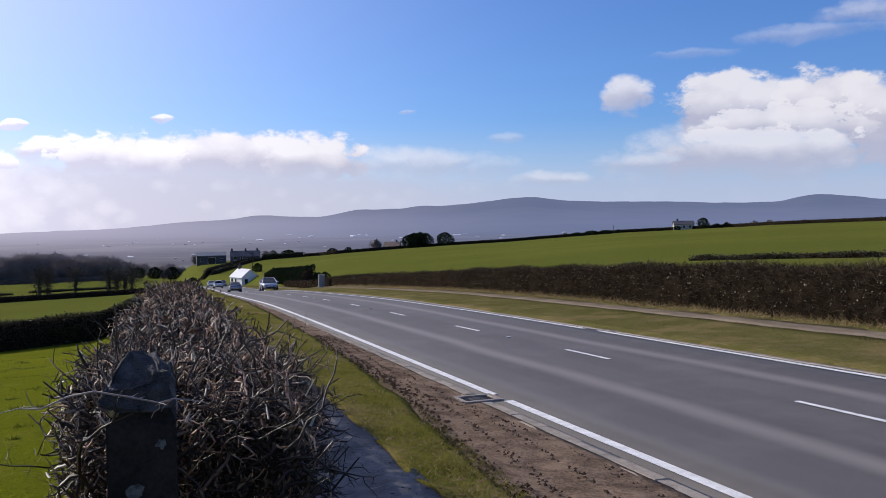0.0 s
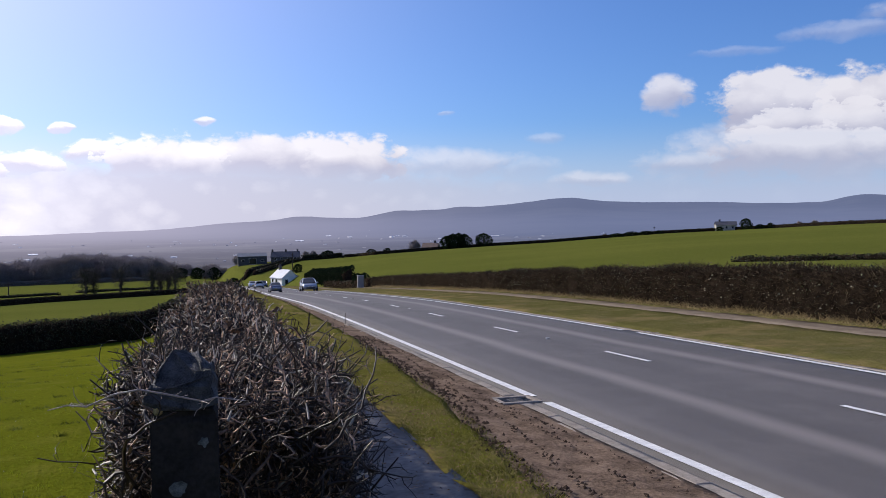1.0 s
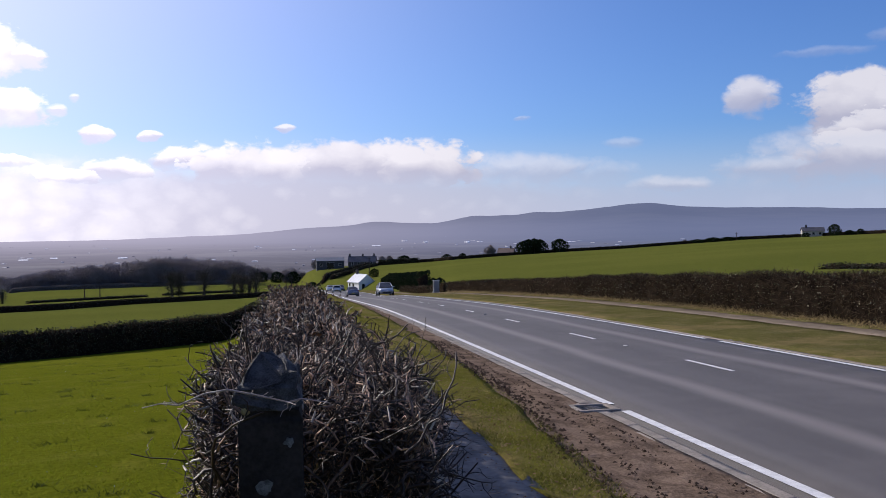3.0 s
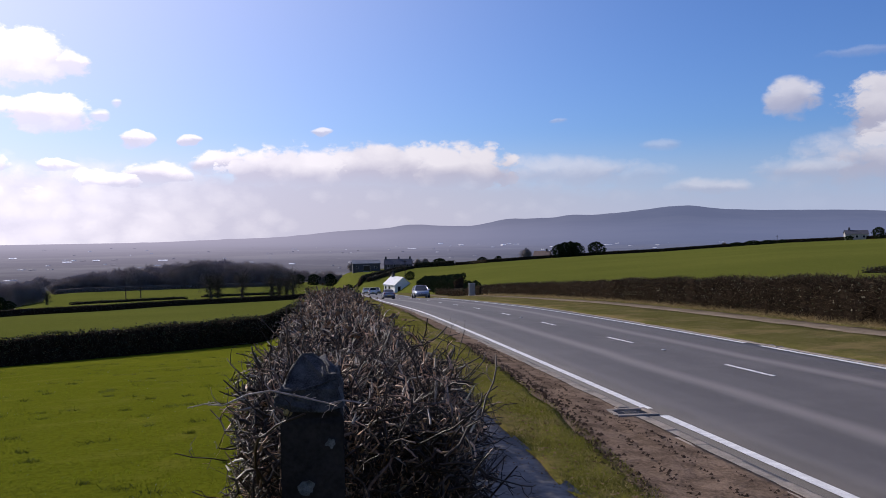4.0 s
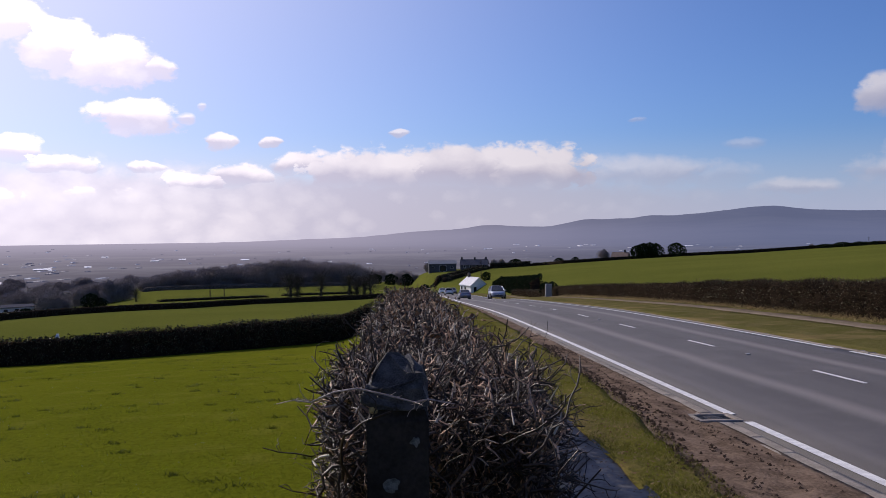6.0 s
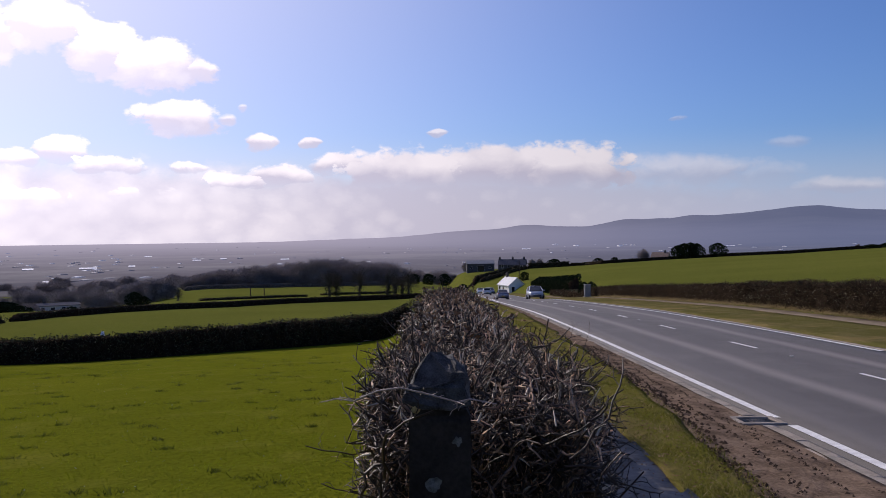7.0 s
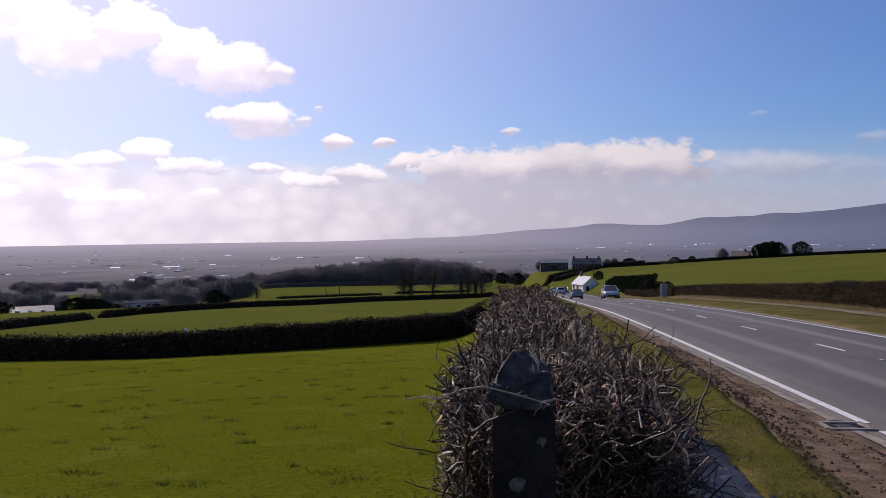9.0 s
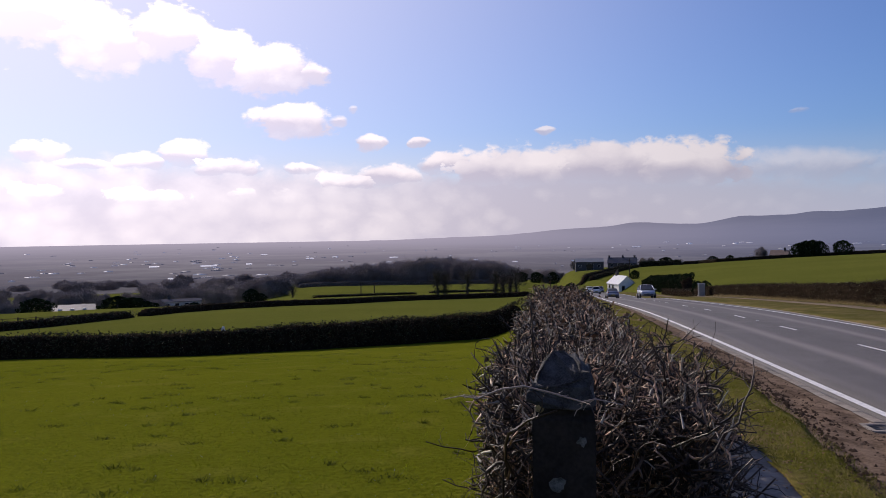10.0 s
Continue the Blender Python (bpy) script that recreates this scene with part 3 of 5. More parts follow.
def tubes(P, R, sides=3):
    """Tapered tubes: P (n, k, 3) points and R (n, k) radii; gives verts and quads."""
    n, k, _ = P.shape
    T = unit(np.gradient(P, axis=1))
    ref = unit(RNG.normal(size=(n, 1, 3)))
    U = unit(np.cross(T, ref))
    V = np.cross(T, U)
    a = np.arange(sides) * 2 * np.pi / sides
    ring = U[:, :, None, :] * np.cos(a)[None, None, :, None] + V[:, :, None, :] * np.sin(a)[None, None, :, None]
    verts = (P[:, :, None, :] + ring * R[:, :, None, None]).reshape(-1, 3)
    i = np.arange(n)[:, None, None] * k * sides
    j = np.arange(k - 1)[None, :, None] * sides
    s = np.arange(sides)[None, None, :]
    s2 = (s + 1) % sides
    quads = np.stack([i + j + s, i + j + s2, i + j + sides + s2, i + j + sides + s], -1).reshape(-1, 4)
    return verts, quads


def join_parts(chunks):
    vs, qs, o = [], [], 0
    for v, q in chunks:
        vs.append(v), qs.append(q + o)
        o += len(v)
    return np.concatenate(vs), np.concatenate(qs)


def sprigs(start, way, length, radius, kink=0.35, k=5, droop=0.0):
    """Kinked twigs from start along way."""
    n = len(start)
    P = np.empty((n, k, 3))
    P[:, 0] = start
    d = unit(way)
    for i in range(1, k):
        d = unit(d + RNG.normal(size=(n, 3)) * kink - np.array([0, 0, droop]))
        P[:, i] = P[:, i - 1] + d * (length / (k - 1))[:, None]
    R = radius[:, None] * np.linspace(1, 0.45, k)[None]
    return P, R


def leaf_cards(c, size, tilt=None):
    """Small folded leaves as single quads at c."""
    n = len(c)
    u = unit(RNG.normal(size=(n, 3)))
    v = unit(np.cross(u, RNG.normal(size=(n, 3))))
    s = size[:, None]
    verts = np.stack([c - u * s, c + v * s * 0.6, c + u * s, c - v * s * 0.6], 1).reshape(-1, 3)
    return verts, np.arange(n * 4).reshape(n, 4)


def blades(base, h, w, lean=0.5):
    """Grass blades as bent triangles pairs."""
    n = len(base)
    a = RNG.uniform(0, 2 * np.pi, n)
    side = np.stack([np.cos(a), np.sin(a), np.zeros(n)], 1) * w[:, None]
    b = RNG.uniform(0, 2 * np.pi, n)
    tip = base + np.stack([np.cos(b) * lean * h, np.sin(b) * lean * h, h * RNG.uniform(0.5, 1, n)], 1)
    verts = np.stack([base - side, base + side, tip], 1).reshape(-1, 3)
    return verts, np.arange(n * 3).reshape(n, 3)


def polar(a, r, dz=0.0):
    x, y = r * math.sin(radians(a)), r * math.cos(radians(a))
    return x, y, GROUND(x, y) + dz


def empty(name, x, y, z, label, category, group="", turn=0.0, kind=""):
    ob = new(name)
    ob.empty_display_size = 0.2
    ob.matrix_basis = pose(x, y, z, 0, 0, turn)
    return tagged(ob, label, category, group, kind)


def child(name, me, parent, label=""):
    ob = new(name, me)
    ob.parent = parent
    if label:
        tagged(ob, label)
    return ob


# ======== the near hedge ========
def hedge_w(y):
    return 0.90 + 0.06 * np.sin(y * 1.7) + 0.05 * np.sin(y * 4.1)


def hedge_x(y):
    return 0.07 + 0.004 * (y - 2.4)


def hedge_top(y):
    return np.interp(y, ROAD_Y, ROAD_Z) + 1.93 + 0.03 * np.sin(y * 2.3) + 0.03 * np.sin(y * 5.9 + 1)


H0, H1 = 2.45, 16.8


NEAR = {}


def near_hedge():
    h = empty("hedge", 0.1, 9.5, GROUND(0.1, 9.5), "clipped bare hawthorn hedge with tangled brown twigs", "hedge")
    inv = h.matrix_basis.inverted()
    # solid body whose dark colour makes the shaded gaps between twigs
    core = hedge_core("shaded_inside", [(0.08, H0 + 0.32), (0.1, 8), (0.12, H1 - 0.2)], 1.38, 0.72, M_HEDGE, "", step=0.15, bulge=0.1)
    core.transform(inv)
    child("shaded_inside", core, h, "dense inside of the hedge, coloured near-black as shade")

    def shell(n, y0, y1):
        y = RNG.uniform(y0, y1, n)
        u = RNG.uniform(0, 1, n)
        face = RNG.choice(3, n, p=[0.34, 0.42, 0.24])  # top, road side, field side
        w, top, xc = hedge_w(y), hedge_top(y), hedge_x(y)
        ground = np.interp(y, ROAD_Y, ROAD_Z) + 0.26
        t = RNG.uniform(-0.5, 0.5, n)
        x = np.where(face == 0, xc + t * w * 0.95, np.where(face == 1, xc + w * 0.5, xc - w * 0.5))
        hz = ground + (top - ground) * u
        z = np.where(face == 0, top - 0.5 * np.abs(t) ** 3, hz)
        N = np.stack([np.where(face == 0, t * 0.8, np.where(face == 1, 1, -1)), np.zeros(n), np.where(face == 0, 1.0, 0.35)], 1)
        return np.stack([x, y, z], 1), N

    def front(n):
        xc, w = hedge_x(H0), hedge_w(H0)
        x = xc + RNG.uniform(-0.52, 0.56, n) * w
        top = hedge_top(H0)
        z = 0.15 + (top - 0.15) * RNG.uniform(0, 1, n) ** 0.8
        y = H0 + 0.06 + 0.28 * ((x - xc) / (w * 0.5)) ** 2 + RNG.uniform(0, 0.35, n)
        return np.stack([x, y, z], 1), np.stack([(x - xc) * 1.6, -np.ones(n) * 0.8, np.full(n, 0.4)], 1)

    def clump(S, N, lo, hi, rad, inset, kink, wild=0.75):
        n = len(S)
        length = RNG.uniform(lo, hi, n)
        way = unit(unit(N) + RNG.normal(size=(n, 3)) * wild)
        start = S - unit(N) * (length * inset)[:, None]
        return sprigs(start, way, length, rad * RNG.uniform(0.5, 1.5, n) ** 1.2, kink, 6)

    chunks = []
    for S, N, lo, hi, rad in (
        (*shell(4700, H0 + 0.1, 5.0), 0.09, 0.25, 0.0050), (*front(2200), 0.09, 0.25, 0.0048),
        (*shell(3500, 5.0, 9.0), 0.10, 0.27, 0.0078), (*shell(2900, 9.0, H1), 0.12, 0.31, 0.0120),
    ):
        P, R = clump(S, N, lo, hi, rad, 0.62, 0.72, 1.15)
        chunks.append(tubes(P, R, 3))
        # short knobbly spurs, nearly square to each twig
        for at in (1, 2, 3, 4):
            pick = RNG.random(len(P)) < 0.62
            k = pick.sum()
            d = unit(P[pick, at] - P[pick, at - 1])
            way = unit(np.cross(d, RNG.normal(size=(k, 3)))) + d * 0.45
            chunks.append(tubes(*sprigs(P[pick, at], way, RNG.uniform(0.02, 0.10, k), R[pick, at] * RNG.uniform(0.55, 0.9, k), 0.45, 4), 3))
    v, q = join_parts(chunks)
    me = fast_mesh("brushwood", v, q, [M_TWIG])
    me.transform(inv)
    tagged(child("brushwood", me, h, "kinked brown thorn twigs"), kind="stuff")
    NEAR.update(hedge=h, shell=shell, front=front, inv=inv)
    # pale cut stubs on the clipped faces
    S, N = shell(900, H0, 9.0)
    S2, N2 = front(160)
    S, N = np.concatenate([S, S2]), np.concatenate([N, N2])
    P, R = sprigs(S - unit(N) * 0.03, unit(N) + RNG.normal(size=(len(S), 3)) * 0.6, RNG.uniform(0.03, 0.08, len(S)), RNG.uniform(0.0035, 0.0065, len(S)), 0.2, 3)
    me = fast_mesh("cut_stubble", *tubes(P, R * 1.0), [M_CUT])
    me.transform(inv)
    tagged(child("cut_stubble", me, h, "pale ends of flailed twigs"), kind="stuff")
    # withered leaves caught towards the far end
    S, N = shell(2600, 4.5, H1)
    me = fast_mesh("withered_foliage", *leaf_cards(S + RNG.normal(size=S.shape) * 0.05, RNG.uniform(0.012, 0.028, len(S))), [M_DEAD])
    me.transform(inv)
    tagged(child("withered_foliage", me, h, "russet withered leaves"), kind="stuff")


near_hedge()


def gate_post():
    x, y = -0.065, 2.35
    z0 = GROUND(x, y) - 0.05
    p = empty("gate_post", x, y, z0, "dark weathered wooden gate post with lichen spots", "post", turn=-2)
    w = 0.085
    tall = 2.0 - z0
    bm = bmesh.new()
    rings = [(0, 1.0, 0, 0), (tall - 0.33, 1.0, 0.0, 0), (tall - 0.165, 0.99, 0.0, 0), (tall - 0.15, 0.90, 0.004, 0), (tall - 0.135, 0.88, 0.0, 0)]
    loops = []
    for z, s, ox, oy in rings:
        loops.append([bm.verts.new((ox + sx * w * s, oy + sy * w * s, z)) for sx, sy in ((-1, -1), (1, -1), (1, 1), (-1, 1))])
    for a, b in zip(loops, loops[1:]):
        for i in range(4):
            bm.faces.new((a[i], a[(i + 1) % 4], b[(i + 1) % 4], b[i]))
    bm.faces.new(loops[0][::-1]), bm.faces.new(loops[-1])
    bmesh.ops.bevel(bm, geom=[e for e in bm.edges if abs(e.verts[0].co.z - e.verts[1].co.z) > 0.1], offset=0.006, segments=2, affect="EDGES")
    bmesh.ops.subdivide_edges(bm, edges=[e for e in bm.edges if e.calc_length() > 0.3], cuts=14)
    for v in bm.verts:
        v.co.x += 0.004 * noise.noise((v.co.x * 20, v.co.y * 20, v.co.z * 6))
        v.co.y += 0.004 * noise.noise((v.co.x * 20, v.co.y * 20, v.co.z * 6 + 7))
    part("shaft", bm, M_POST, p)
    # split, pitched head
    bm = bmesh.new()
    c = [(-0.098, -0.09, tall - 0.115), (0.082, -0.092, tall - 0.125), (0.085, 0.09, tall - 0.10), (-0.09, 0.09, tall - 0.10)]
    t = [(-0.092, -0.088, tall - 0.085), (0.070, -0.085, tall - 0.045), (0.066, 0.07, tall - 0.03), (-0.06, 0.08, tall - 0.04)]
    g = [(-0.034, -0.01, tall + 0.012), (0.018, 0.02, tall + 0.008)]
    C, Tt, G = ([bm.verts.new(q) for q in s] for s in (c, t, g))
    for i in range(4):
        bm.faces.new((C[i], C[(i + 1) % 4], Tt[(i + 1) % 4], Tt[i]))
    bm.faces.new(C[::-1])
    bm.faces.new((Tt[0], Tt[1], G[1], G[0])), bm.faces.new((Tt[1], Tt[2], G[1])), bm.faces.new((Tt[2], Tt[3], G[0], G[1])), bm.faces.new((Tt[3], Tt[0], G[0]))
    bmesh.ops.bevel(bm, geom=list(bm.edges), offset=0.004, segments=1, affect="EDGES")
    bmesh.ops.triangulate(bm, faces=list(bm.faces))
    bmesh.ops.subdivide_edges(bm, edges=list(bm.edges), cuts=3)
    for v in bm.verts:
        v.co += Vector((1, 1, 1)) * 0.016 * noise.noise(v.co * 26) + Vector((0, 0, 0.022)) * noise.noise((v.co.x * 60, v.co.y * 14, 3))
    part("head", bm, plain("split_post_head", (0.042, 0.043, 0.046), 0.7, scale=26, spread=0.9, relief=0.03, gloss=0.3), p, "split grey top of the post")
    # pale splintered notch under the head
    bm = bmesh.new()
    bmesh.ops.create_cube(bm, size=1, matrix=Matrix.LocRotScale((-0.062, -0.086, tall - 0.128), Euler((0.1, 0.25, 0.2)), (0.024, 0.010, 0.026)))
    bmesh.ops.bevel(bm, geom=list(bm.edges), offset=0.006, segments=1, affect="EDGES")
    part("splinter", bm, plain("bare_wood", (0.26, 0.21, 0.10), 0.8, scale=40, spread=0.3), p, "pale bare wood where a splinter broke off")
    for lx, lz, s in ((0.050, 0.215, 0.013), (-0.016, 0.335, 0.020)):
        bm = bmesh.new()
        bmesh.ops.create_circle(bm, cap_ends=True, segments=23, radius=s)
        for v in bm.verts:
            v.co *= 1 + 0.6 * noise.noise(v.co * 110 + Vector((lz * 50, 0, 0)))
        bmesh.ops.extrude_face_region(bm, geom=list(bm.faces))
        for v in list(bm.verts)[23:]:
            v.co.z += 0.003
        bm.transform(pose(lx, -0.089, tall - lz, 90))
        part("lichen", bm, plain("grey_lichen", (0.10, 0.105, 0.10), 0.95, scale=60, spread=0.6), p, "round pale lichen spot")
    # thorny strand that lies across the post
    pts = [(-0.33, 2.26, 1.885), (-0.28, 2.23, 1.90), (-0.235, 2.22, 1.895), (-0.17, 2.20, 1.925), (-0.11, 2.19, 1.935), (-0.03, 2.19, 1.915), (0.04, 2.20, 1.893), (0.075, 2.22, 1.897), (0.15, 2.28, 1.87)]
    pts = [(a - 0.06, b, c + 0.009) for a, b, c in pts]
    P = np.array([pts])
    R = np.array([[0.0014, 0.0018, 0.0022, 0.0025, 0.0026, 0.0025, 0.0022, 0.0019, 0.0015]])
    st = np.repeat(P[0, 1:8], 2, axis=0)
    ch = [tubes(P, R, 5), tubes(*sprigs(st, RNG.normal(size=st.shape) + [0, 0, 0.3], RNG.uniform(0.015, 0.07, len(st)), np.full(len(st), 0.0014), 0.3, 4), 5)]
    st2 = tagged(new("briar_strand", fast_mesh("briar_strand", *join_parts(ch), [plain("pale_briar", (0.30, 0.24, 0.21), 0.55, scale=30, spread=0.35)], smooth=True)), "pale thorny briar strand lying across the post", "briar")


gate_post()


# ======== other hedges ========
def brush_hedge(name, pts, h, w, label, leaves, leaf, twigs, near=None, mats=(None, None), group="", rad=0.008, flecks=0, core_m=None):
    """A clipped hedge: inside coloured as shade, leaves and twigs on its faces."""
    mx, my = pts[len(pts) // 2]
    e = empty(name, mx, my, GROUND(mx, my), label, "hedge", group)
    inv = e.matrix_basis.inverted()
    tall = h if callable(h) else (lambda px, py: h)
    core = hedge_core("shaded_inside", pts, lambda px, py: 0.95 * tall(px, py), w * 0.8, core_m or M_HEDGE, "", step=0.4, bulge=0.16)
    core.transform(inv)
    child("shaded_inside", core, e)
    A = np.array(pts, float)
    seg = np.linalg.norm(np.diff(A, axis=0), axis=1)
    cum = np.concatenate([[0], np.cumsum(seg)])

    def sample(n):
        s = RNG.uniform(0, cum[-1], n)
        if near:
            s = np.concatenate([RNG.uniform(near[0], near[1], n // 2), s[: n - n // 2]])
        i = np.clip(np.searchsorted(cum, s) - 1, 0, len(seg) - 1)
        t = ((s - cum[i]) / seg[i])[:, None]
        c = A[i] * (1 - t) + A[i + 1] * t
        d = (A[i + 1] - A[i]) / seg[i][:, None]
        nrm = np.stack([d[:, 1], -d[:, 0]], 1)
        f = RNG.choice(3, n, p=[0.3, 0.35, 0.35])
        u = np.where(f == 0, RNG.uniform(-0.5, 0.5, n), np.where(f == 1, 0.52, -0.52)) * w
        v = np.where(f == 0, 1.0, RNG.uniform(0.03, 1, n))
        xy = c + nrm * u[:, None]
        g = np.array([GROUND(float(a), float(b)) for a, b in xy])
        hv = np.array([tall(float(a), float(b)) for a, b in xy])
        N = np.concatenate([nrm * np.where(f == 0, 0, np.sign(u))[:, None], np.where(f == 0, 1.0, 0.3)[:, None]], 1)
        S = np.concatenate([xy, (g + v * hv + 0.06 * np.sin(s * 1.1) * (v > 0.9))[:, None]], 1)
        return S, N

    S, N = sample(twigs)
    L = RNG.uniform(0.15, 0.4, twigs)
    v, q = tubes(*sprigs(S - unit(N) * (L * 0.55)[:, None], unit(N) + RNG.normal(size=S.shape) * 0.7, L, rad * RNG.uniform(0.6, 1.3, twigs), 0.35, 4))
    me = fast_mesh("brushwood", v, q, [mats[0] or M_TWIG])
    me.transform(inv)
    tagged(child("brushwood", me, e), kind="stuff")
    if leaves:
        S, N = sample(leaves)
        me = fast_mesh("foliage", *leaf_cards(S + RNG.normal(size=S.shape) * 0.07, RNG.uniform(0.6, 1.4, leaves) * leaf), [mats[1] or M_LEAF])
        me.transform(inv)
        tagged(child("foliage", me, e), kind="stuff")
    if flecks:
        S, N = sample(flecks)
        ground_z = np.array([GROUND(float(a), float(b)) for a, b in S[:, :2]])
        rows = RNG.choice([0.3, 0.42, 0.58, 0.72], flecks) * np.array([tall(float(a), float(b)) for a, b in S[:, :2]]) + 0.05 * np.sin(S[:, 1] * 0.9)
        S[:, 2] = np.where(RNG.random(flecks) < 0.75, ground_z + rows, S[:, 2])
        me = fast_mesh("cut_stubble", *leaf_cards(S + RNG.normal(size=S.shape) * 0.03, RNG.uniform(0.5, 1.3, flecks) * 0.034), [M_FLECK])
        me.transform(inv)
        tagged(child("cut_stubble", me, e, "pale cut twig ends"), kind="stuff")
    return e


brush_hedge("roadside_hedge", [(16.95 + bend(y), y) for y in range(-14, 92, 3)], lambda x, y: cubic(y, [-20, 22, 37, 58, 100], [1.40, 1.40, 1.20, 1.02, 0.98]), 1.05, "long clipped hedge with brown twigs and sparse leaves", 5000, 0.03, 34000, (18, 60), mats=(M_HTWIG, M_LEAF), rad=0.010, flecks=2600)
brush_hedge("garden_hedge", [(16.95 + bend(y), y) for y in range(93, 150, 3)], 0.98, 1.0, "low brown hedge along the road near the cottage", 1000, 0.05, 4000, mats=(M_HTWIG, M_LEAF), rad=0.014)
FIELD_EDGE = [(-34, 30), (-29, 32.8), (-24.2, 34.6), (-19.6, 36.0), (-17.5, 37.2), (-12.9, 39.8), (-8.15, 44.4), (-4.35, 50), (-1.6, 54)]
brush_hedge("field_hedge", FIELD_EDGE, lambda x, y: float(np.interp(x, [-23, -17, -9, -3], [1.0, 1.08, 1.34, 1.55])), 1.1, "dark leafy hedge with thin gaps between green fields", 13000, 0.05, 6500, mats=(M_HTWIG, M_IVY), group="field hedges", rad=0.012, flecks=260)
for way, h, w in ((((-36, 98), (-32.5, 104), (-30.3, 111), (-27.6, 121)), 0.9, 1.6), (((-26.8, 124), (-24.8, 133), (-21.6, 142), (-17.9, 148), (-14.1, 149.5), (-10.3, 161), (-6.4, 167), (-2.9, 175), (-1.0, 177)), 1.0, 2.0), (((-15.8, 199), (-12, 206), (-8.9, 212)), 0.5, 1.6), (((-7.9, 220), (-5.5, 225), (-2.9, 229)), 0.5, 1.6)):
    brush_hedge("field_hedge", [polar(*q)[:2] for q in way], h, w, "low dark hedge along a field's edge", 1500, 0.12, 900, mats=(M_BARK, M_IVY), group="field hedges", rad=0.03)
brush_hedge("ridge_hedge", [polar(a, float(np.interp(a, RIDGE_A, RIDGE_R)) - 3)[:2] for a in np.linspace(9.0, 52, 40)], 1.5, 2.0, "dark hedgerow along the crest of the field", 3000, 0.25, 1500, mats=(M_BARK, M_IVY), rad=0.05)
brush_hedge("ridge_hedge", [polar(a, r)[:2] for a, r in ((35, 66), (37, 64), (39, 62), (42, 60), (46, 58), (52, 55))], 0.3, 0.7, "low dark hedge across the sloping field", 2500, 0.07, 900, mats=(M_BARK, M_IVY), rad=0.02)


# ======== trees ========
def bare_tree_meshes(seed, h, mat, spread=0.36, twigs=700, ivy=0, twig_r=0.02):
    """Trunk with limbs, and a crown of fine twigs; the base at the origin."""
    rng = np.random.default_rng(seed)
    limbs = []
    trunk_top = h * rng.uniform(0.2, 0.3)
    base = np.array([[0, 0, -0.3], [0.02 * h, 0, trunk_top * 0.5], [0.01 * h, 0.02 * h, trunk_top], [0.0, 0.0, trunk_top * 1.45], [0, 0, h * 0.8]])
    limbs.append((base, np.array([0.045, 0.036, 0.03, 0.018, 0.006]) * h))
    ends = []
    for i in range(9):
        a = i * 2.4 + rng.uniform(-0.4, 0.4)
        z0 = trunk_top * rng.uniform(0.75, 1.5)
        out, up = h * spread * rng.uniform(0.45, 0.9), h * rng.uniform(0.28, 0.6)
        p = [np.array([0, 0, z0]) + np.array([math.cos(a) * out * t ** 1.2, math.sin(a) * out * t ** 1.2, up * t ** 0.55]) + rng.normal(size=3) * h * 0.02 * (t > 0) for t in (0, 0.25, 0.5, 0.75, 1)]
        limbs.append((np.array(p), np.array([0.018, 0.015, 0.012, 0.008, 0.004]) * h))
        ends += p[1:]
    P, R = np.stack([l[0] for l in limbs]), np.stack([l[1] for l in limbs])
    trunk = fast_mesh("trunk", *tubes(P, R, 6), [mat], smooth=True)
    E = np.array(ends)
    ball = unit(rng.normal(size=(twigs, 3))) * (rng.uniform(0.15, 1, twigs) ** 0.45)[:, None]
    lump = 1 + 0.4 * np.sin(ball[:, 0] * 5 + seed) * np.cos(ball[:, 1] * 4 - seed)
    st = np.array([0, 0, 0.50 * h]) + ball * np.array([spread * 1.1, spread * 1.1, 0.42]) * h * lump[:, None]
    near = E[rng.integers(0, len(E), twigs)]
    st = st * 0.8 + near * 0.2
    way = unit(unit(st - [0, 0, 0.35 * h]) * 0.9 + rng.normal(size=(twigs, 3)) * 0.6)
    S1, R1 = sprigs(st, way, rng.uniform(0.07, 0.16, twigs) * h, np.full(twigs, twig_r * 1.3), 0.3, 4)
    st2 = S1[:, 2]
    S2, R2 = sprigs(st2, unit(S1[:, 2] - S1[:, 1] + rng.normal(size=(twigs, 3)) * 0.08 * h), rng.uniform(0.06, 0.14, twigs) * h, np.full(twigs, twig_r * 0.8), 0.3, 4)
    crown = fast_mesh("crown", *join_parts([tubes(S1, R1), tubes(S2, R2)]), [mat])
    leaf = None
    if ivy:
        t = rng.uniform(0.0, 1.0, ivy)
        c = np.stack([rng.normal(size=ivy) * h * 0.055, rng.normal(size=ivy) * h * 0.055, t * h * 0.72], 1)
        leaf = fast_mesh("ivy", *leaf_cards(c, rng.uniform(0.1, 0.22, ivy)), [M_IVY])
    return trunk, crown, leaf


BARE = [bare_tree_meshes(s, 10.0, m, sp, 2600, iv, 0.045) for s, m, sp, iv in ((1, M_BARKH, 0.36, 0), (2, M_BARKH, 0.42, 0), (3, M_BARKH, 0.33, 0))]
IVIED = [bare_tree_meshes(s, 8.0, M_BARK, sp, 420, iv, 0.018) for s, sp, iv in ((5, 0.34, 700), (6, 0.3, 1100), (7, 0.38, 350))]
TREES = {}


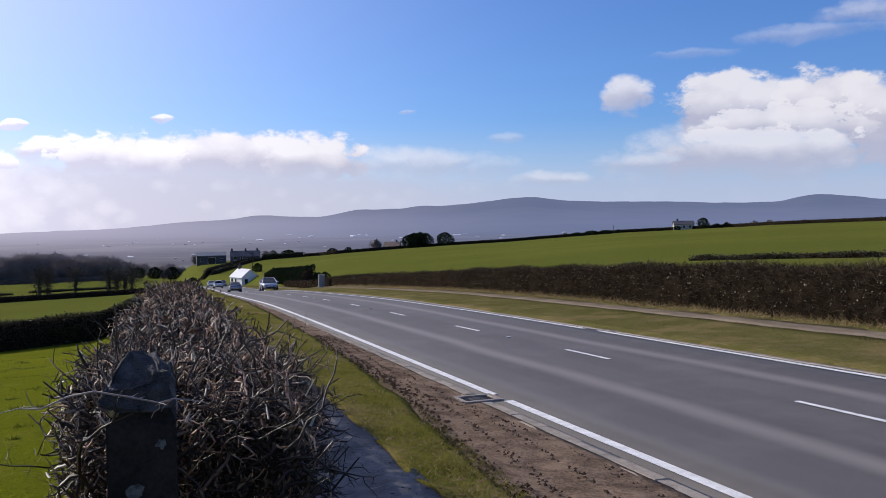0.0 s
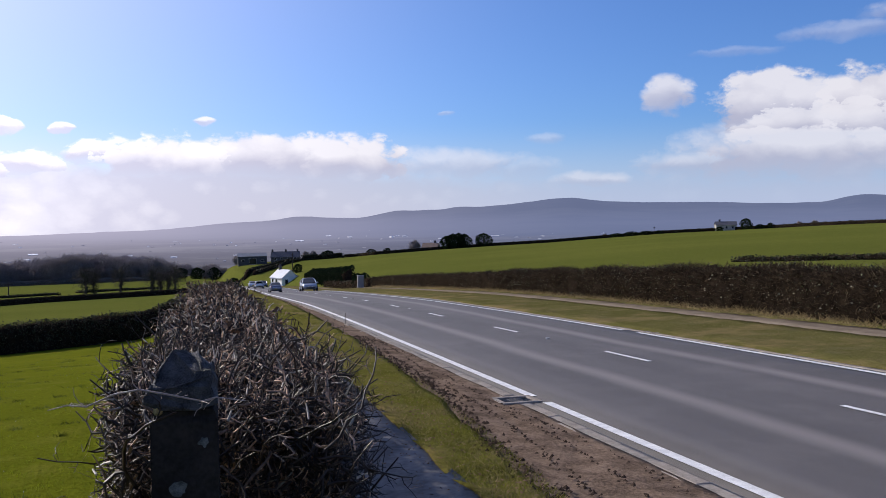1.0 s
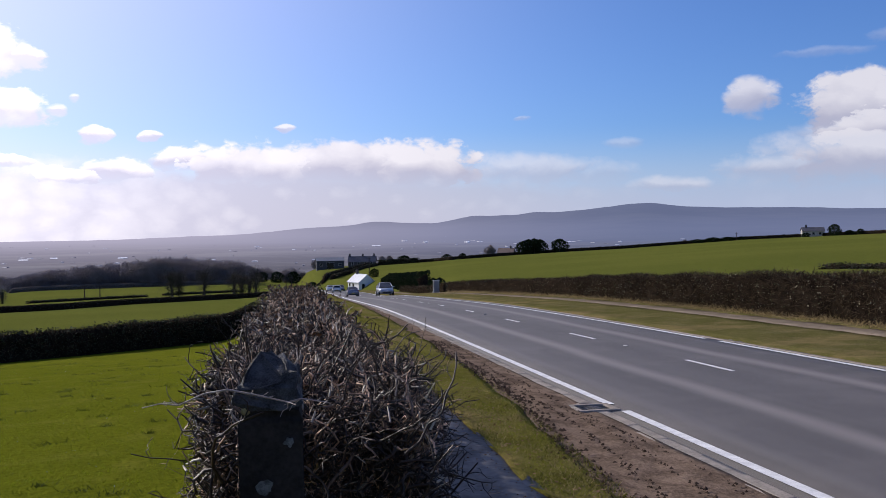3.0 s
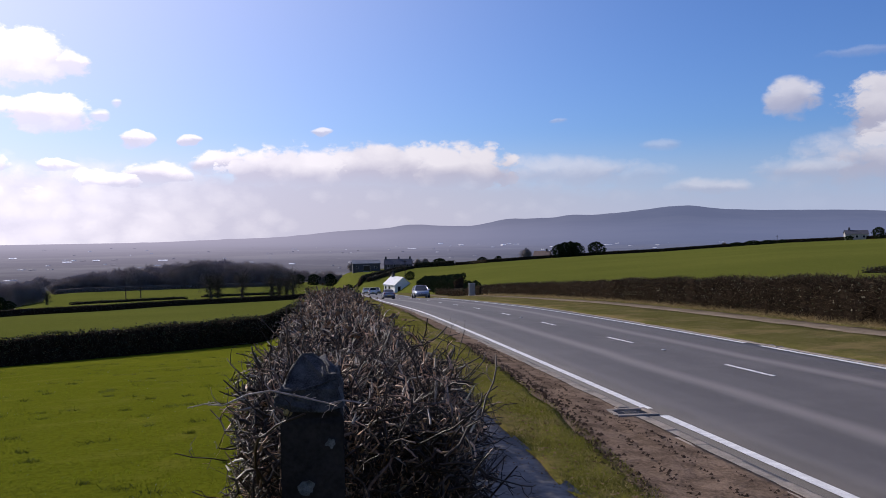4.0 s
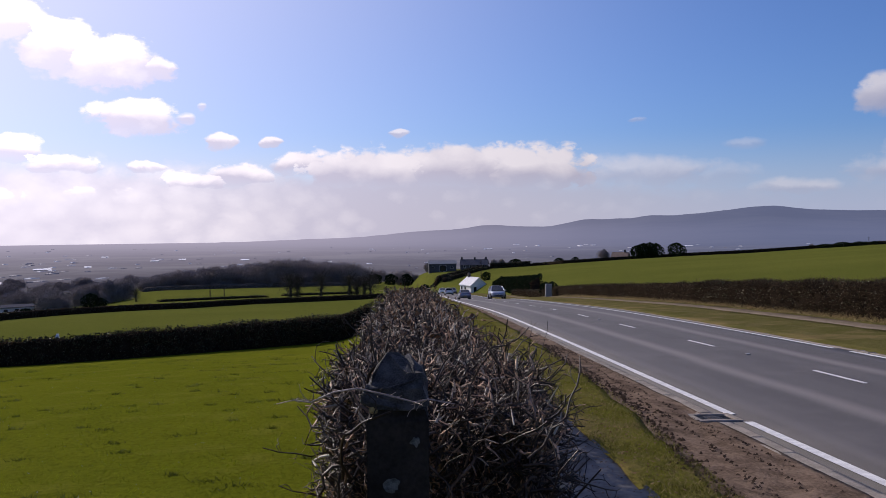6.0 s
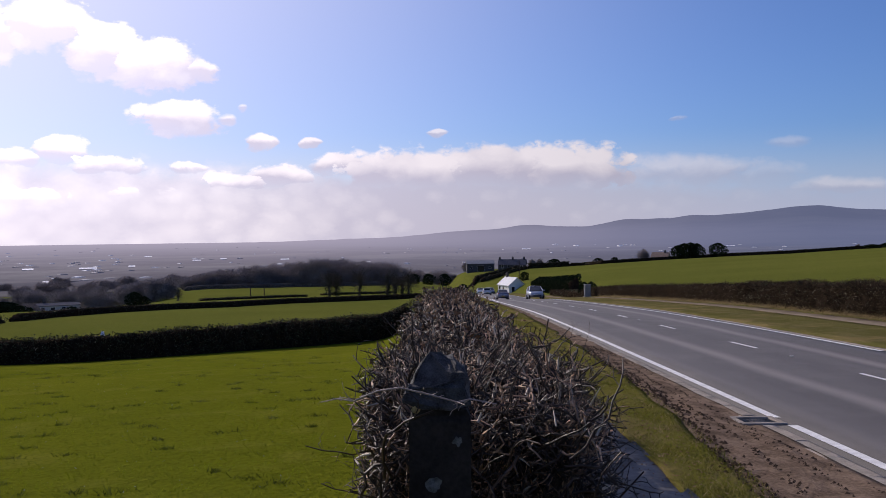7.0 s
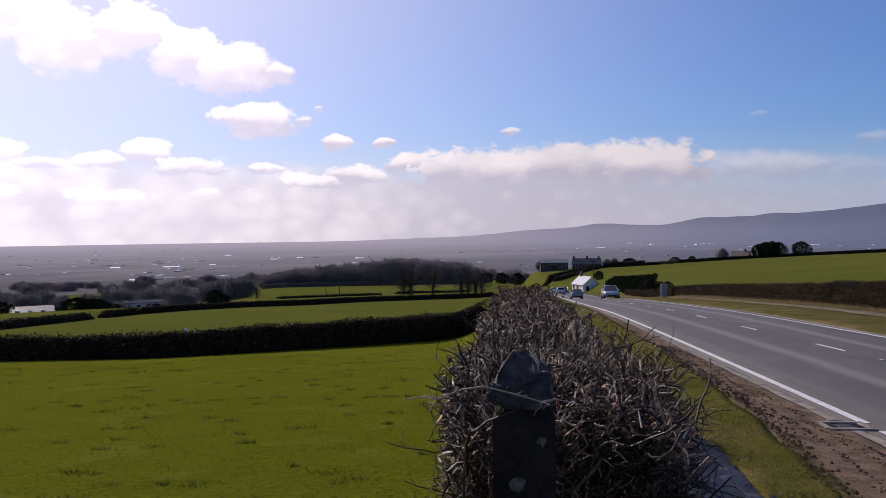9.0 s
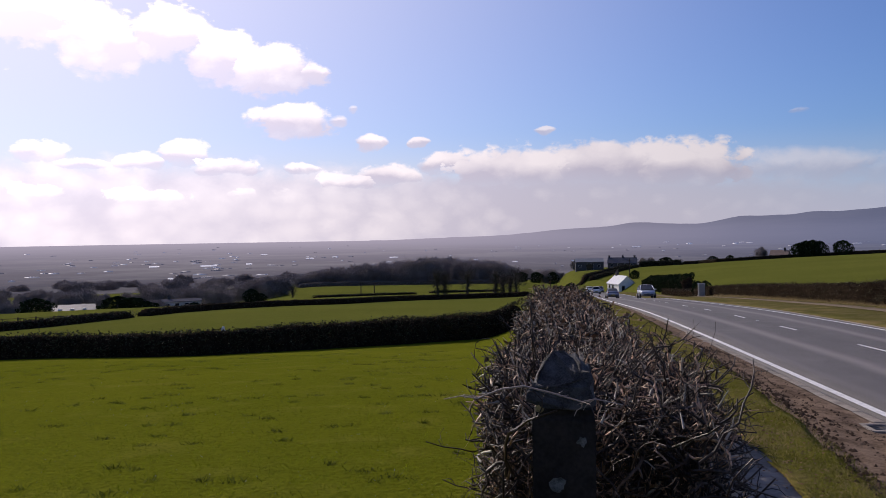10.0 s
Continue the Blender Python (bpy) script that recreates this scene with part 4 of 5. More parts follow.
def plant(key, parts, x, y, z, scale, turn, label, category="tree", group="", name="tree", sx=1.0):
    m = Matrix.LocRotScale((x, y, z), Euler((0, 0, radians(turn))), (scale * sx, scale * sx, scale))
    if key not in TREES:
        e = empty(name, 0, 0, 0, label, category, group)
        for nm, me in parts:
            if me:
                child(nm, me, e)
        e.matrix_basis = m
        TREES[key] = e
        return e
    src = TREES[key]
    e = copy_thing(src, Matrix.Identity(4))
    e.matrix_basis = m
    return tagged(e, label, category, group)


def bare(i, a, r, h, turn, label="leafless winter tree among others in haze", group="woodland trees", dz=-0.2, sx=1.0):
    x, y, z = polar(a, r, dz - 0.10 * h)
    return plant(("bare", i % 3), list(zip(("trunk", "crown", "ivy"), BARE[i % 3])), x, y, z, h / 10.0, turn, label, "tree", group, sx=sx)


rt = random.Random(4)
for i in range(74):  # the wood beyond the fields
    a = -16.6 + 14.0 * (i / 73) + rt.uniform(-0.25, 0.25)
    r = 345 + rt.uniform(0, 45)
    top = float(np.interp(a, [-16.6, -15.5, -13, -10.5, -8, -6, -4, -2.5], [5.5, 8.0, 9.5, 11.0, 12.2, 12.4, 11.2, 9.0]))
    bare(i, a, r, top * rt.uniform(0.85, 1.08), rt.uniform(0, 360), sx=1.15)
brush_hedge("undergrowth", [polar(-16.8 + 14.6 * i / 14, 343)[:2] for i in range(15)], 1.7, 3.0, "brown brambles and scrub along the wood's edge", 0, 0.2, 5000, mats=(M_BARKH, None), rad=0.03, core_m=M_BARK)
for i in range(40):  # behind the white house and along the valley
    a = -44 + 26 * (i / 39) + rt.uniform(-0.4, 0.4)
    bare(i, a, 262 + rt.uniform(0, 70), rt.uniform(5.0, 8.5), rt.uniform(0, 360), "leafless tree in the valley by the buildings", "valley trees", sx=1.2)
for i in range(9):
    bare(i, -26.6 + 0.62 * i, 244 + 3 * (i % 3), (4.2, 5.0, 3.4, 2.6, 3.0, 2.4, 4.0, 5.5, 6.0)[i], i * 70, "leafless tree in front of the white house", "valley trees", sx=1.1)
for i in range(60):  # further hazy trees
    a = -42 + 56 * (i / 59) + rt.uniform(-0.5, 0.5)
    bare(i + 1, a, 540 + rt.uniform(0, 160), rt.uniform(8, 12), rt.uniform(0, 360), "distant leafless tree blurred by haze", "distant trees", dz=-2.5, sx=2.0)
for a, r, h in ((-22.3, 235, 7.5), (-21.6, 240, 6.0), (13.9, 414, 6.8), (38.9, 420, 3.2), (39.8, 424, 3.6), (47.0, 380, 5.5), (26.8, 440, 3.0), (1.0, 430, 6), (0.0, 420, 6.5), (7.0, 428, 5.0), (7.9, 430, 4.5), (2.0, 440, 6), (6.5, 425, 5)):
    bare(int(r), a, r, h, a * 40, "leafless tree standing alone by a field", "field trees")
for i, (a, r, h) in enumerate(((-7.4, 205, 7.6), (-6.9, 208, 7.0), (-5.3, 205, 7.8), (-3.4, 200, 7.0), (-2.9, 204, 6.0), (-2.0, 196, 7.2), (-17.2, 225, 4.0), (-2.4, 198, 5.5))):
    x, y, z = polar(a, r, -0.2)
    plant(("ivied", i % 3), list(zip(("trunk", "crown", "ivy"), IVIED[i % 3])), x, y, z, h / 8.0, i * 77, "leafless tree with an ivy-covered trunk at a field's edge", "tree", "ivied trees")


def bush_mesh(seed, n, shape, leaf, mat, core=True):
    """Evergreen crown: clumps of leaves over a lumpy body; shape(z 0..1) is its radius, unit height."""
    rng = np.random.default_rng(seed)
    z = rng.uniform(0.02, 1, n)
    a = rng.uniform(0, 2 * np.pi, n)
    lump = 1 + 0.22 * np.sin(a * 3 + z * 7 + seed) + 0.14 * np.sin(a * 7 - z * 13)
    rr = np.array([shape(t) for t in z]) * lump * rng.uniform(0.75, 1.05, n)
    c = np.stack([np.cos(a) * rr, np.sin(a) * rr, z], 1)
    return fast_mesh("crown", *leaf_cards(c, rng.uniform(0.6, 1.5, n) * leaf), [mat])


def stem_mesh(h, r):
    P = np.array([[[0, 0, -0.05], [0, 0, h * 0.4], [0.01, 0, h * 0.8], [0, 0.01, h]]])
    return fast_mesh("trunk", *tubes(P, np.array([[r, r * 0.8, r * 0.5, r * 0.2]]), 7), [M_BARK], smooth=True)


ROUND = bush_mesh(1, 2200, lambda t: 0.55 * math.sqrt(max(0, 1 - (2 * t - 0.95) ** 2)) + 0.05, 0.045, M_CONIFER)
COLUMN = bush_mesh(2, 2600, lambda t: 0.30 * (1 - max(0, t - 0.6) ** 2 * 5) * (0.6 + 0.4 * min(1, t * 4)), 0.03, M_CONIFER)
STEM = stem_mesh(0.8, 0.05)


def evergreen(kind, a, r, h, label, group="", wide=1.0, turn=0, name="tree", dz=-0.1):
    x, y, z = polar(a, r, dz)
    return plant(("ev", kind), [("trunk", STEM), ("crown", ROUND if kind == "round" else COLUMN)], x, y, z, h, turn, label, "tree" if h > 3 else "bush", group, sx=wide)


for i, a in enumerate((16.1, 16.5, 16.9, 17.3)):
    evergreen("round", a, 416, (6.6, 7.4, 7.6, 7.0)[i], "dark rounded conifer in a group on the field's crest", "crest conifers", 0.75, i * 50)
evergreen("round", 18.6, 416, 6.6, "dark round evergreen tree on the field's crest", "crest conifers", 0.95, 30)
for a, h, w in ((10.9, 3.0, 1.2), (12.0, 2.8, 1.0), (35.75, 5.2, 0.8), (36.6, 2.2, 1.4), (37.2, 2.6, 0.9), (34.1, 2.0, 1.5), (27.6, 2.0, 2.4), (28.6, 2.3, 2.4), (29.5, 2.0, 2.6), (44.0, 1.6, 3.5), (30.3, 1.8, 1.5)):
    evergreen("round", a, 418, h, "dark evergreen shrub on the field's crest", "crest shrubs", w, a * 30)
for a, r, h, w in ((9.95, 112, 2.0, 0.6), (10.4, 111, 1.9, 0.6), (-19.9, 235, 4.2, 0.8), (-19.3, 236, 2.6, 0.9), (1.75, 262, 2.6, 0.9), (5.95, 246, 2.6, 0.8), (-0.6, 418, 5.5, 0.9), (0.5, 420, 6, 0.8), (-1.6, 415, 5, 1.0), (8.0, 415, 4, 1.3), (-23.6, 250, 2.8, 1.2), (-26.5, 240, 3.6, 1.3), (-28.3, 215, 4.2, 1.5), (-27.4, 218, 3.9, 1.5), (-33, 215, 4.5, 1.3), (-22.6, 245, 2.6, 1.4)):
    evergreen("round", a, r, h, "dark evergreen bush by the fields", "field bushes", w, a * 77)
brush_hedge("conifer_hedge", [(22.0, 134 + 6 * i) for i in range(10)], 2.2, 2.0, "dark clipped conifer hedge beside the cottage", 7000, 0.16, 1200, mats=(M_BARK, M_CONIFER), rad=0.02)


# ======== buildings ========
def box(bm, x0, y0, z0, x1, y1, z1):
    return bmesh.ops.create_cube(bm, size=1, matrix=Matrix.LocRotScale(((x0 + x1) / 2, (y0 + y1) / 2, (z0 + z1) / 2), None, (x1 - x0, y1 - y0, z1 - z0)))


def house(name, a, r, w, d, wall, roof, turn, wall_m, roof_m, label, category="house", chimneys=(), windows=(), doors=(), hip=0.0, dz=0.0, flat=False):
    """Gabled house: width w along its ridge (local x), depth d, wall and roof heights. windows: (side, x, z, w, h)."""
    x, y, z = polar(a, r)
    e = empty(name, x, y, z + dz, label, category, turn=turn - a)
    bm = bmesh.new()
    X, Y = w / 2, d / 2
    v = [bm.verts.new(p) for p in ((-X, -Y, -1), (X, -Y, -1), (X, Y, -1), (-X, Y, -1), (-X, -Y, wall), (X, -Y, wall), (X, Y, wall), (-X, Y, wall))]
    g = [bm.verts.new((-X + hip, 0, wall + roof)), bm.verts.new((X - hip, 0, wall + roof))]
    for f in ((0, 1, 5, 4), (2, 3, 7, 6)):
        bm.faces.new([v[i] for i in f])
    bm.faces.new((v[1], v[2], v[6], g[1], v[5])), bm.faces.new((v[3], v[0], v[4], g[0], v[7])), bm.faces.new((v[3], v[2], v[1], v[0]))
    part("wall", bm, wall_m, e)
    o, t = 0.25, 0.14
    for s in (-1, 1):
        bm = bmesh.new()
        k = roof / Y
        pts = [(-X - o, s * (Y + o), wall - o * k), (X + o, s * (Y + o), wall - o * k), (X + o - hip, 0, wall + roof), (-X - o + hip, 0, wall + roof)]
        lo = [bm.verts.new((p[0], p[1], p[2] + 0.02)) for p in pts]
        hi = [bm.verts.new((p[0], p[1], p[2] + t + 0.02)) for p in pts]
        bm.faces.new(lo), bm.faces.new(hi)
        for i in range(4):
            bm.faces.new((lo[i], lo[(i + 1) % 4], hi[(i + 1) % 4], hi[i]))
        bmesh.ops.recalc_face_normals(bm, faces=list(bm.faces))
        part("roof_slope", bm, roof_m, e)
    for cx in chimneys:
        bm = bmesh.new()
        box(bm, cx - 0.4, -0.3, wall + roof - 0.8, cx + 0.4, 0.3, wall + roof + 0.9)
        box(bm, cx - 0.47, -0.37, wall + roof + 0.9, cx + 0.47, 0.37, wall + roof + 1.02)
        for q in (-0.2, 0.2):
            bmesh.ops.create_cone(bm, cap_ends=True, segments=8, radius1=0.12, radius2=0.1, depth=0.4, matrix=Matrix.Translation((cx + q, 0, wall + roof + 1.2)))
        part("chimney", bm, M_STONE, e)
    for side, px, pz, ww, hh in windows:
        bm, fr = bmesh.new(), bmesh.new()
        if side in "fb":
            s = -1 if side == "f" else 1
            q = s * (Y + 0.02)
            box(bm, px - ww / 2, min(q, q + s * 0.02), pz, px + ww / 2, max(q, q + s * 0.02), pz + hh)
            for c in ((px - ww / 2 - 0.06, pz - 0.06, px - ww / 2, pz + hh + 0.06), (px + ww / 2, pz - 0.06, px + ww / 2 + 0.06, pz + hh + 0.06), (px - ww / 2, pz + hh, px + ww / 2, pz + hh + 0.06), (px - ww / 2, pz - 0.06, px + ww / 2, pz)):
                box(fr, c[0], min(q, q + s * 0.05), c[1], c[2], max(q, q + s * 0.05), c[3])
        else:
            s = -1 if side == "l" else 1
            q = s * (X + 0.02)
            box(bm, min(q, q + s * 0.02), px - ww / 2, pz, max(q, q + s * 0.02), px + ww / 2, pz + hh)
            for c in ((px - ww / 2 - 0.06, pz - 0.06, px - ww / 2, pz + hh + 0.06), (px + ww / 2, pz - 0.06, px + ww / 2 + 0.06, pz + hh + 0.06), (px - ww / 2, pz + hh, px + ww / 2, pz + hh + 0.06), (px - ww / 2, pz - 0.06, px + ww / 2, pz)):
                box(fr, min(q, q + s * 0.05), c[0], c[1], max(q, q + s * 0.05), c[2], c[3])
        wn = part("window_frame", fr, M_WHITE, e)
        part("pane", bm, M_GLASSDARK, wn)
    return e


# slate painted pale to hold the sun's sheen in its colour
M_PALEROOF = plain("sun_glare_slate", (0.50, 0.52, 0.55), 0.35, scale=1.5, spread=0.15)
house("cottage", 5.05, 222, 7.0, 4.6, 2.2, 1.9, 115, M_WHITE, M_PALEROOF, "small white cottage by the road, slate roof coloured pale as sun glare", chimneys=(2.5,), windows=(("l", 1.1, 0.5, 0.8, 1.3), ("b", 0, 0.9, 0.9, 0.9), ("b", 2.2, 0.9, 0.9, 0.9)), dz=-0.4)
house("barn", 2.95, 402, 13, 9, 3.9, 1.4, 3, M_DARKROOF, plain("barn_roof_sheet", (0.13, 0.14, 0.16), 0.5, scale=1, spread=0.2), "dark sheeted farm barn with a low pitched roof", "barn", windows=(("f", 0, 0.2, 3.2, 2.8), ("f", -4.4, 1.6, 1.2, 0.9), ("f", 4.4, 1.6, 1.2, 0.9)))
house("farmhouse", 5.15, 402, 13, 7, 3.6, 2.4, -4, M_STONE, M_SLATE, "old stone farmhouse with three chimneys, dark against haze", chimneys=(-6.0, 0.2, 5.6), windows=tuple(("f", px, pz, 0.9, 1.1) for px in (-4.5, -1.5, 1.5, 4.5) for pz in (0.6, 2.3)), dz=-1.2)
house("crest_house", 34.5, 426, 9.5, 6, 2.6, 1.6, 8, plain("cream_render", (0.42, 0.40, 0.36), 0.85, scale=1, spread=0.1), M_SLATE, "low pale house with a grey roof on the crest", chimneys=(-2.8,), windows=(("f", -2.8, 0.9, 1.0, 1.1), ("f", 0, 0.9, 1.0, 1.1), ("f", 2.8, 0.9, 1.0, 1.1)))
house("crest_house", 15.0, 424, 8, 6, 1.4, 2.2, -12, M_STONE, plain("brown_tile", (0.20, 0.14, 0.11), 0.85, scale=1, spread=0.2), "bungalow with a brown tiled roof behind the crest", chimneys=(2.2,))
house("white_house", -24.4, 262, 11.0, 7, 3.9, 0.5, 4, plain("dull_white_render", (0.50, 0.49, 0.48), 0.9, scale=1, spread=0.12), M_SLATE, "white two-storey house with a flat dark roof in the valley", chimneys=(-3.4,), windows=tuple(("f", px, pz, 1.1, 1.1) for px in (-4, -1.4, 1.4, 4) for pz in (0.5, 2.4)), dz=-0.9)
shed = house("farm_shed", -30.9, 222, 9.6, 8, 2.9, 1.5, 2, plain("blue_grey_sheet", (0.20, 0.22, 0.26), 0.7, scale=1, spread=0.2), plain("shed_roof", (0.11, 0.12, 0.14), 0.5, scale=1, spread=0.2), "blue-grey farm shed with small rooflights", "shed", windows=(("f", -3, 0.6, 1.6, 1.8), ("f", 0.5, 0.6, 1.6, 1.8)), dz=-1.6)
for i in range(3):
    bm = bmesh.new()
    box(bm, -3.4 + 2.7 * i, -2.9, 3.35, -2.5 + 2.7 * i, -2.2, 3.75)
    part("rooflight", bm, M_WHITE, shed, "small white rooflight")
for a0, r0, a1, r1, h in ((2.5, 290, 5.5, 398, 1.6), (3.1, 285, 6.1, 396, 1.3), (0.5, 300, 2.5, 292, 1.0)):
    brush_hedge("lane_hedge", [polar(a0 + (a1 - a0) * i / 6, r0 + (r1 - r0) * i / 6)[:2] for i in range(7)], h, 1.8, "dark hedge along a farm lane", 900, 0.2, 500, mats=(M_BARK, M_IVY), group="lane hedges", rad=0.04)


brush_hedge("farm_hedge", [polar(6.2 + 0.35 * i, 404 + i)[:2] for i in range(9)], 2.3, 3.0, "dark overgrown hedge beside the farmhouse", 2500, 0.22, 900, mats=(M_BARK, M_IVY), rad=0.04)


def utility_pole(a, r, h):
    x, y, z = polar(a, r)
    e = empty("utility_pole", x, y, z - 0.2, "thin dark wooden utility pole in a field", "pole", "utility poles")
    bm = bmesh.new()
    bmesh.ops.create_cone(bm, cap_ends=True, segments=8, radius1=0.14, radius2=0.10, depth=h, matrix=Matrix.Translation((0, 0, h / 2)))
    part("shaft", bm, M_WOODPOLE, e)
    bm = bmesh.new()
    box(bm, -0.6, -0.06, h - 0.6, 0.6, 0.06, h - 0.48)
    part("crossarm", bm, M_WOODPOLE, e)


for a, r, h in ((-12.6, 228, 3.6), (-11.7, 228, 3.4), (0.35, 250, 4.2), (5.6, 262, 6.2), (30.0, 424, 4.0), (4.55, 240, 5.0)):
    utility_pole(a, r, h)


def field_fence():
    e = empty("fence", *polar(-33, 118), "low wooden post and rail fence at a field's corner", "fence")
    inv = e.matrix_basis.inverted()
    pts = [polar(-40 + i, 117) for i in range(12)]
    for i, p in enumerate(pts):
        bm = bmesh.new()
        box(bm, -0.06, -0.06, -0.1, 0.06, 0.06, 0.9)
        bm.transform(inv @ Matrix.Translation(p))
        part("post", bm, M_WOODPOLE, e)
        if i:
            for hz in (0.4, 0.75):
                q = Vector(pts[i - 1])
                v, f = tubes(np.array([[list(q + Vector((0, 0, hz))), list(Vector(p) + Vector((0, 0, hz)))]]), np.array([[0.04, 0.04]]), 4)
                me = fast_mesh("rail", v, f, [M_WOODPOLE])
                me.transform(inv)
                child("rail", me, e)


field_fence()


# ======== the lowland's town ========
def town(name, n, a0, a1, r0, r1, sizes, mat, label, seed):
    rng = np.random.default_rng(seed)
    vs, qs = [], []
    for i in range(n):
        a, r = rng.uniform(a0, a1), r0 * (r1 / r0) ** rng.uniform(0, 1)
        x, y = r * math.sin(radians(a)), r * math.cos(radians(a))
        z = land(x, y)
        if r > 2300:
            t = (r - 2300) / 2300
            z = max(z, -44 + 55 * t ** 1.5) if a > 0 else z
        w, d, h = (rng.uniform(*s) for s in sizes)
        c, s = math.cos(radians(a) + rng.uniform(-0.4, 0.4)), math.sin(radians(a))
        q = np.array([[sx * w / 2, sy * d / 2, sz] for sz in (-3, h) for sx, sy in ((-1, -1), (1, -1), (1, 1), (-1, 1))] + [[-w / 2, 0, h * 1.5], [w / 2, 0, h * 1.5]])
        rot = np.array([[c, s, 0], [-s, c, 0], [0, 0, 1]])
        vs.append(q @ rot + [x, y, z])
        o = 10 * i
        qs += [(o, o + 1, o + 5, o + 4), (o + 1, o + 2, o + 6, o + 5), (o + 2, o + 3, o + 7, o + 6), (o + 3, o, o + 4, o + 7), (o + 4, o + 5, o + 9, o + 8), (o + 6, o + 7, o + 8, o + 9), (o + 5, o + 6, o + 9, o + 9), (o + 7, o + 4, o + 8, o + 8)]
    me = mesh_of(name, np.concatenate(vs).tolist(), [f if len(set(f)) == 4 else f[:3] for f in qs], [mat])
    return tagged(new(name, me), label, "town", kind="stuff")


town("town_houses", 130, -40, 48, 900, 2600, ((2, 7), (6, 16), (0.4, 0.9)), M_TOWN, "scattered pale houses of a distant town", 1)
town("town_roofs", 170, -40, 48, 800, 3200, ((2, 7), (6, 16), (0.4, 0.9)), M_TOWNG, "grey roofs of a distant town in haze", 2)
town("town_houses", 110, 8, 40, 2400, 3300, ((5, 18), (10, 24), (1.2, 2.6)), M_TOWN, "pale buildings at the foot of the hills", 3)
for a, r, w, h in ((-22.6, 1230, 36, 4.5), (-26.0, 1250, 22, 3.5), (-20.0, 1270, 14, 5), (-16.0, 1500, 22, 4), (-14.3, 1560, 18, 4), (-10.3, 1480, 24, 4), (-19.0, 1850, 22, 3.5), (-25.0, 830, 8, 5), (6.1, 2100, 34, 4), (19.4, 2400, 36, 6), (26.2, 2700, 40, 5)):
    x, y, z = polar(a, r)
    if r > 2300:
        z = -44 + 75 * ((r - 2300) / 2300) ** 1.5
    w *= 0.6
    e = empty("warehouse", x, y, z, "long pale warehouse far off in the lowland", "warehouse", "lowland warehouses", turn=-a)
    bm = bmesh.new()
    h *= 0.5
    box(bm, -w / 2, -12, -2, w / 2, 12, h * 0.35)
    part("wall", bm, M_TOWNG, e)
    bm = bmesh.new()
    k = [bm.verts.new(p) for p in ((-w / 2 - 0.3, -12.3, h * 0.35 + 0.03), (w / 2 + 0.3, -12.3, h * 0.35 + 0.03), (w / 2 + 0.3, 12.3, h * 0.35 + 0.03), (-w / 2 - 0.3, 12.3, h * 0.35 + 0.03), (-w / 2 - 0.3, 0, h * 0.35 + 1.4), (w / 2 + 0.3, 0, h * 0.35 + 1.4))]
    for f in ((0, 1, 5, 4), (2, 3, 4, 5), (0, 4, 3), (1, 2, 5), (3, 2, 1, 0)):
        bm.faces.new([k[i] for i in f])
    # roof takes the painted glint white, over a greyer wall
    part("roof", bm, M_TOWN, e)


